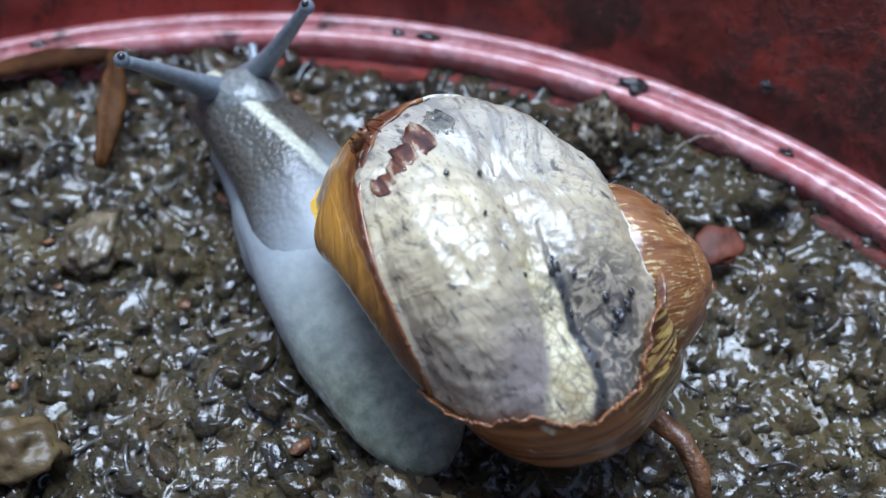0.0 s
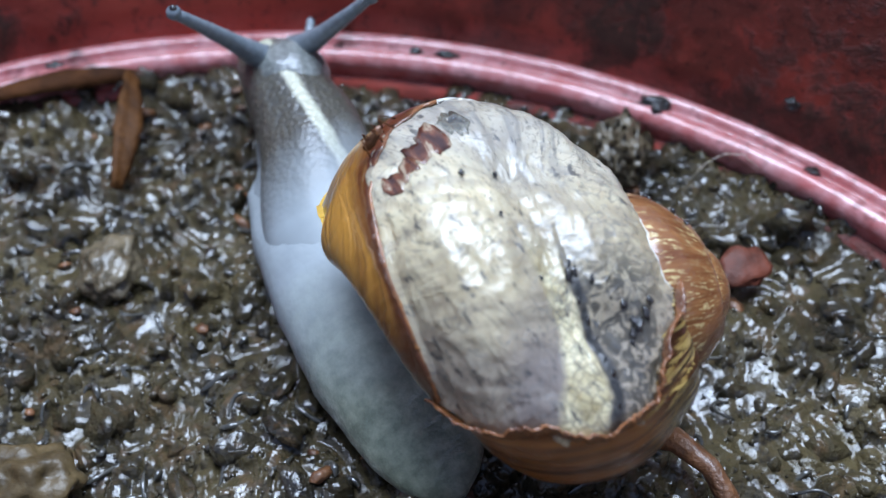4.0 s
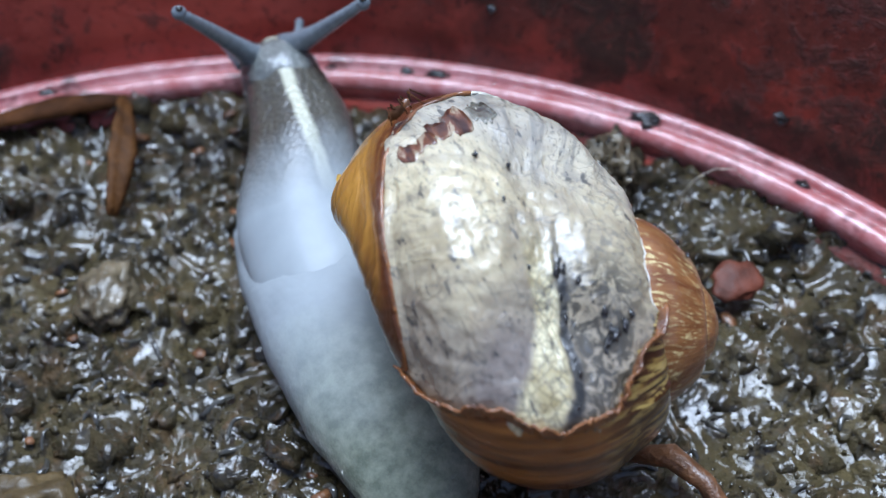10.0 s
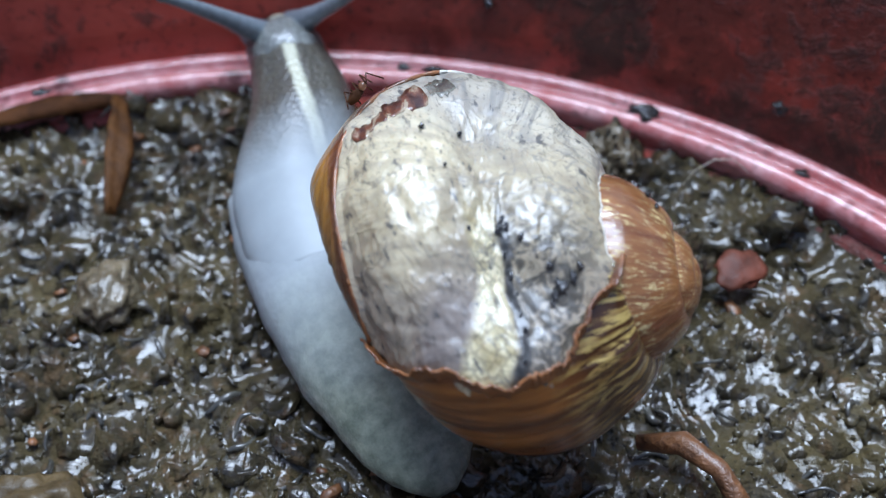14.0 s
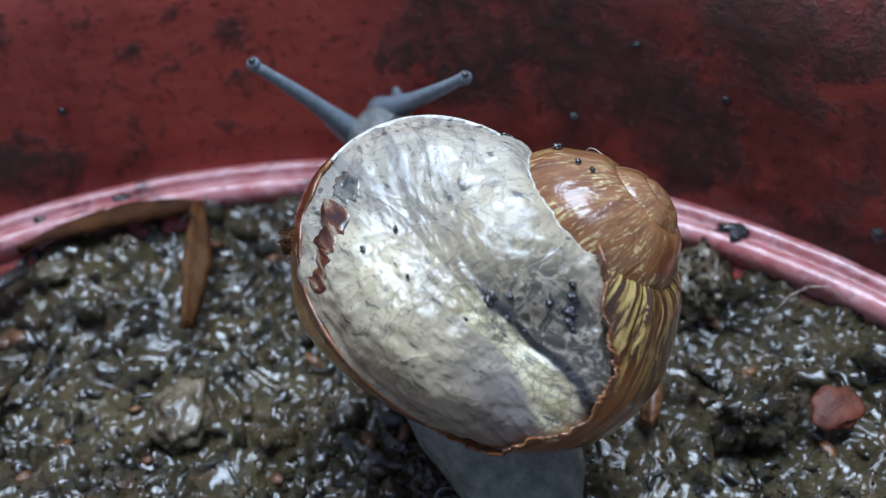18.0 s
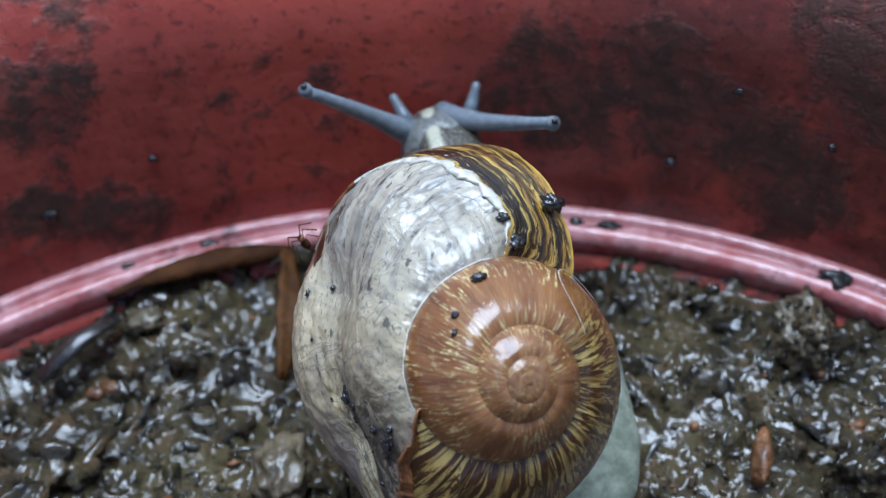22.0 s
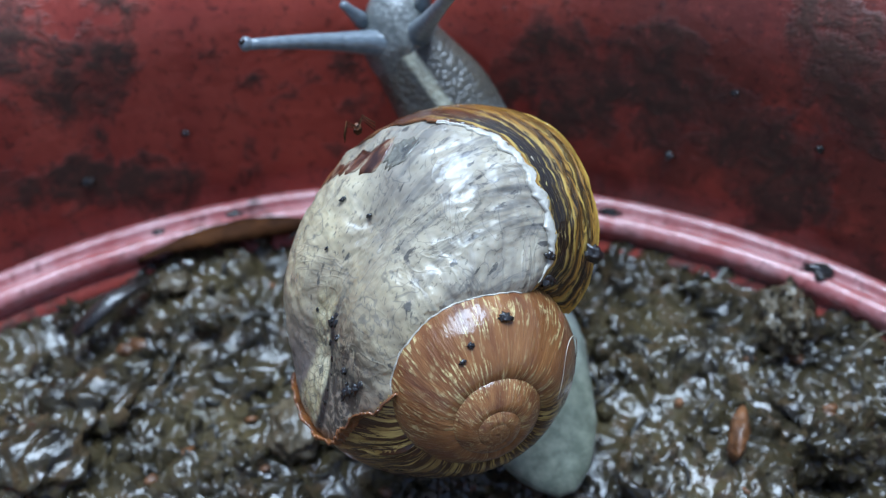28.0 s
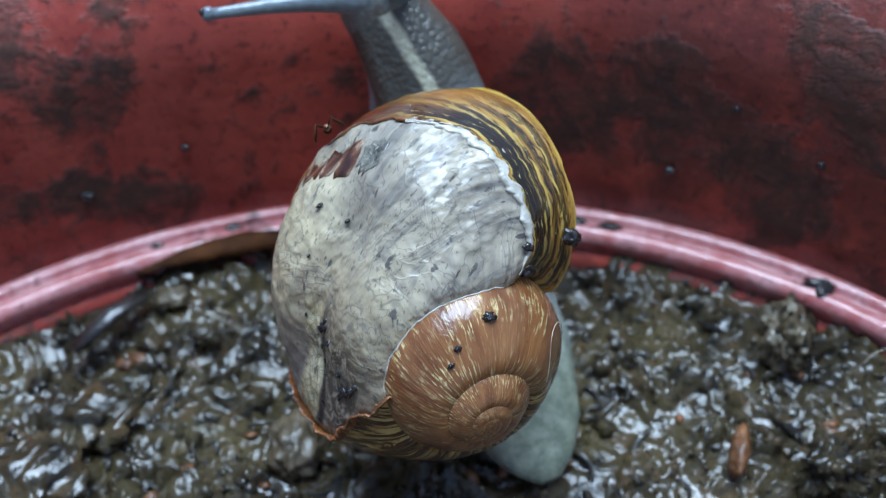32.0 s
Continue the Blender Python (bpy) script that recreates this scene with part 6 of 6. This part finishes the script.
    walk(eye_stalk_b, [(t, pose(*place)) for t, *place in (
        (0, -0.02103, 0.02698, 0.00817, 61.47, 20.72, -89.12),
        (0.5, -0.02115, 0.02762, 0.00817, 59.60, 21.50, -90.40),
        (1, -0.02053, 0.02794, 0.00817, 56.44, 20.21, -95.05),
        (1.5, -0.01951, 0.02658, 0.00817, 54.74, 21.25, -95.60),
        (2, -0.01967, 0.02810, 0.00817, 53.16, 22.52, -95.84),
        (2.5, -0.01861, 0.02899, 0.00817, 52.15, 21.18, -98.25),
        (3, -0.01775, 0.03106, 0.00817, 52.14, 21.72, -98.01),
        (3.5, -0.01775, 0.03202, 0.00817, 51.26, 20.54, -100.12),
        (5.5, -0.02104, 0.03308, 0.00813, 46.29, 7.45, -117.02),
        (6, -0.02110, 0.03356, 0.00813, 47.28, 13.41, -110.95),
        (6.5, -0.02097, 0.03412, 0.00813, 47.86, 16.22, -108.17),
        (7, -0.02065, 0.03384, 0.00813, 48.59, 18.94, -105.41),
        (7.5, -0.02023, 0.03407, 0.00813, 47.97, 18.07, -106.88),
        (8, -0.01970, 0.03373, 0.00813, 47.38, 17.19, -108.31),
        (8.5, -0.01941, 0.03286, 0.00814, 46.86, 16.44, -109.56),
        (9, -0.01916, 0.03349, 0.00814, 46.62, 16.55, -109.85),
        (9.5, -0.01911, 0.03426, 0.00814, 45.83, 16.74, -109.02),
        (10, -0.01905, 0.03452, 0.00814, 44.99, 16.81, -108.35),
        (10.5, -0.01851, 0.03438, 0.00814, 43.52, 14.68, -109.91),
        (11, -0.01832, 0.03544, 0.00814, 42.30, 13.17, -110.72),
        (11.5, -0.01865, 0.03855, 0.00813, 42.02, 10.98, -114.04),
        (12, -0.01824, 0.03576, 0.00813, 41.52, 6.62, -119.31),
        (12.5, -0.01741, 0.03597, 0.00813, 41.36, 3.36, -123.56),
        (13, -0.01690, 0.03730, 0.00813, 41.35, 0.18, -127.74),
        (13.5, -0.01663, 0.03745, 0.00812, 41.49, 1.70, -127.79),
        (15.5, -0.01295, 0.03236, 0.00641, 42.28, 8.10, -127.60),
        (16, -0.00777, 0.03044, 0.00792, 42.82, 11.26, -126.05),
        (16.5, -0.00616, 0.02882, 0.00887, 35.30, 15.18, -115.57),
        (17, -0.00836, 0.02719, 0.00949, 26.41, 16.50, -109.61),
        (17.5, -0.00924, 0.02554, 0.01013, 34.17, 16.07, -111.78),
        (18, -0.01046, 0.02648, 0.01005, 42.79, 19.21, -111.13),
        (18.5, -0.00979, 0.02683, 0.01070, 42.18, 18.66, -110.28),
        (19, -0.01017, 0.02709, 0.01154, 41.06, 16.33, -111.07),
        (19.5, -0.00861, 0.02633, 0.01131, 42.65, 11.65, -111.93),
        (20, -0.00596, 0.02658, 0.01159, 46.82, 17.27, -102.40),
        (20.5, -0.00402, 0.02607, 0.01233, 40.53, 16.34, -109.12),
        (21, -0.00451, 0.02596, 0.01338, 35.84, 21.40, -110.21),
        (21.5, -0.00148, 0.02617, 0.01324, 29.72, 12.02, -120.94),
        (22, -0.00166, 0.02736, 0.01390, 26.42, 17.82, -121.66),
        (22.5, -0.00069, 0.02691, 0.01458, 24.54, 11.15, -128.20),
        (23, -0.00056, 0.02622, 0.01503, 25.13, 11.14, -130.20),
        (23.5, -0.00120, 0.02703, 0.01529, 32.07, 8.58, -139.77),
        (24, -0.00113, 0.02692, 0.01555, 37.80, 0.63, -155.83),
        (24.5, -0.00086, 0.02670, 0.01697, 36.47, 3.08, -157.17),
        (25, -0.00158, 0.02637, 0.01790, 34.87, -0.54, -162.83),
        (25.5, -0.00267, 0.02669, 0.01985, 26.50, -3.12, -159.55),
        (27.5, -0.00403, 0.02840, 0.02288, 43.25, 9.05, -131.32),
        (28, -0.00361, 0.02834, 0.02289, 50.38, 5.36, -144.32),
        (28.5, -0.00374, 0.02876, 0.02335, 51.01, 8.34, -143.83),
        (29, -0.00405, 0.02877, 0.02384, 51.36, 9.69, -145.35),
        (29.5, -0.00397, 0.02846, 0.02468, 50.86, 7.34, -151.54),
        (30, -0.00427, 0.02824, 0.02523, 50.06, -1.08, -164.97),
        (30.5, -0.00436, 0.02827, 0.02598, 49.25, -0.92, -165.14),
        (31, -0.00384, 0.02803, 0.02626, 48.44, -0.86, -165.43),
        (31.5, -0.00375, 0.02779, 0.02678, 47.62, -0.55, -165.43),
        (32, -0.00388, 0.02728, 0.02800, 46.82, -1.71, -167.00),
    )])
    walk(tiny_insect, [(t, pose(*place)) for t, *place in (
        (0, 0.01917, 0.04355, 0.01338, 82.22, 3.88, 95.81),
        (0.5, 0.01881, 0.04355, 0.01428, 82.05, 4.55, 96.85),
        (1, 0.01867, 0.04391, 0.01402, 82.34, 4.75, 96.36),
        (1.5, 0.01852, 0.04343, 0.01456, 81.78, 5.86, 96.32),
        (2, 0.01853, 0.04334, 0.01447, 81.88, 5.91, 95.85),
        (2.5, 0.01849, 0.04373, 0.01435, 81.86, 6.19, 96.18),
        (3, 0.01826, 0.04391, 0.01428, 82.44, 6.29, 96.50),
        (3.5, 0.01821, 0.04403, 0.01434, 83.14, 5.87, 96.57),
        (5.5, 0.01927, 0.04248, 0.01331, 89.82, 7.08, 91.78),
        (6, 0.01923, 0.04251, 0.01353, 90.21, 7.22, 92.09),
        (6.5, 0.01936, 0.04240, 0.01352, 91.03, 7.36, 91.15),
        (7, 0.01924, 0.04239, 0.01396, 91.41, 7.60, 90.51),
        (7.5, 0.01893, 0.04264, 0.01373, 92.04, 7.80, 89.60),
        (8, 0.01871, 0.04259, 0.01338, 92.60, 8.34, 88.80),
        (8.5, 0.01844, 0.04278, 0.01279, 92.99, 8.81, 88.13),
        (9, 0.01817, 0.04240, 0.01287, 93.45, 9.16, 87.29),
        (9.5, 0.01812, 0.04202, 0.01334, 92.07, 9.47, 85.72),
        (10, 0.01800, 0.04168, 0.01358, 90.71, 9.91, 84.28),
        (10.5, 0.01767, 0.04145, 0.01402, 88.99, 10.26, 82.89),
        (11, 0.01732, 0.04090, 0.01480, 87.60, 10.56, 81.31),
        (11.5, 0.01699, 0.03986, 0.01608, 85.95, 10.66, 79.60),
        (12, 0.01663, 0.04023, 0.01589, 84.31, 11.67, 78.18),
        (12.5, 0.01628, 0.04015, 0.01626, 82.53, 11.72, 76.21),
        (13, 0.01588, 0.04021, 0.01627, 81.03, 11.63, 74.16),
        (13.5, 0.01569, 0.04045, 0.01679, 79.06, 11.87, 74.05),
        (15.5, 0.00951, 0.04993, 0.02445, 52.09, -5.71, 102.88),
        (16, 0.00297, 0.05372, 0.02762, 34.24, -5.58, 118.15),
        (16.5, 0.00131, 0.05568, 0.02738, 33.86, -4.65, 120.48),
        (17, 0.00285, 0.05718, 0.02792, 35.20, -6.08, 119.37),
        (17.5, 0.00786, 0.05813, 0.02498, 50.13, -10.19, 111.52),
        (18, 0.00908, 0.05723, 0.02452, 53.85, -8.07, 106.85),
        (18.5, 0.00763, 0.05647, 0.02521, 52.56, -9.64, 105.97),
        (19, 0.00423, 0.05610, 0.02658, 45.14, -11.20, 106.61),
        (19.5, 0.00173, 0.05590, 0.02588, 42.79, -11.61, 103.45),
        (20, 0.00093, 0.05469, 0.02625, 41.20, -13.92, 98.52),
        (20.5, 0.00067, 0.05300, 0.02723, 40.44, -16.29, 91.71),
        (21, -0.00093, 0.05189, 0.02620, 40.25, -20.26, 86.07),
        (21.5, -0.00573, 0.04938, 0.02607, 30.92, -25.76, 79.53),
        (22, -0.00875, 0.04759, 0.02467, 32.69, -32.79, 67.44),
        (22.5, -0.00930, 0.04673, 0.02391, 36.14, -34.91, 57.70),
        (23, -0.00970, 0.04613, 0.02249, 44.98, -36.86, 48.29),
        (23.5, -0.01165, 0.04500, 0.02153, 49.55, -38.20, 38.11),
        (24, -0.01238, 0.04446, 0.02113, 52.97, -37.34, 34.59),
        (24.5, -0.01233, 0.04440, 0.02054, 57.22, -35.43, 31.26),
        (25, -0.01115, 0.04444, 0.02076, 61.04, -32.54, 30.52),
        (25.5, -0.01105, 0.04426, 0.02050, 62.76, -32.50, 29.98),
        (27.5, -0.01052, 0.04329, 0.02068, 70.65, -30.60, 30.90),
        (28, -0.01043, 0.04341, 0.02048, 72.47, -29.93, 30.60),
        (28.5, -0.01069, 0.04325, 0.02055, 72.13, -31.21, 31.23),
        (29, -0.01085, 0.04351, 0.02051, 72.12, -31.99, 32.34),
        (29.5, -0.01030, 0.04416, 0.02033, 73.13, -31.72, 32.91),
        (30, -0.00987, 0.04461, 0.02025, 73.96, -31.32, 33.53),
        (30.5, -0.00979, 0.04490, 0.02025, 75.11, -31.84, 33.72),
        (31, -0.01043, 0.04522, 0.02011, 75.65, -33.15, 33.10),
        (31.5, -0.01102, 0.04560, 0.01969, 76.77, -34.96, 31.96),
        (32, -0.01096, 0.04642, 0.01897, 78.93, -36.50, 30.48),
    )])


motions()
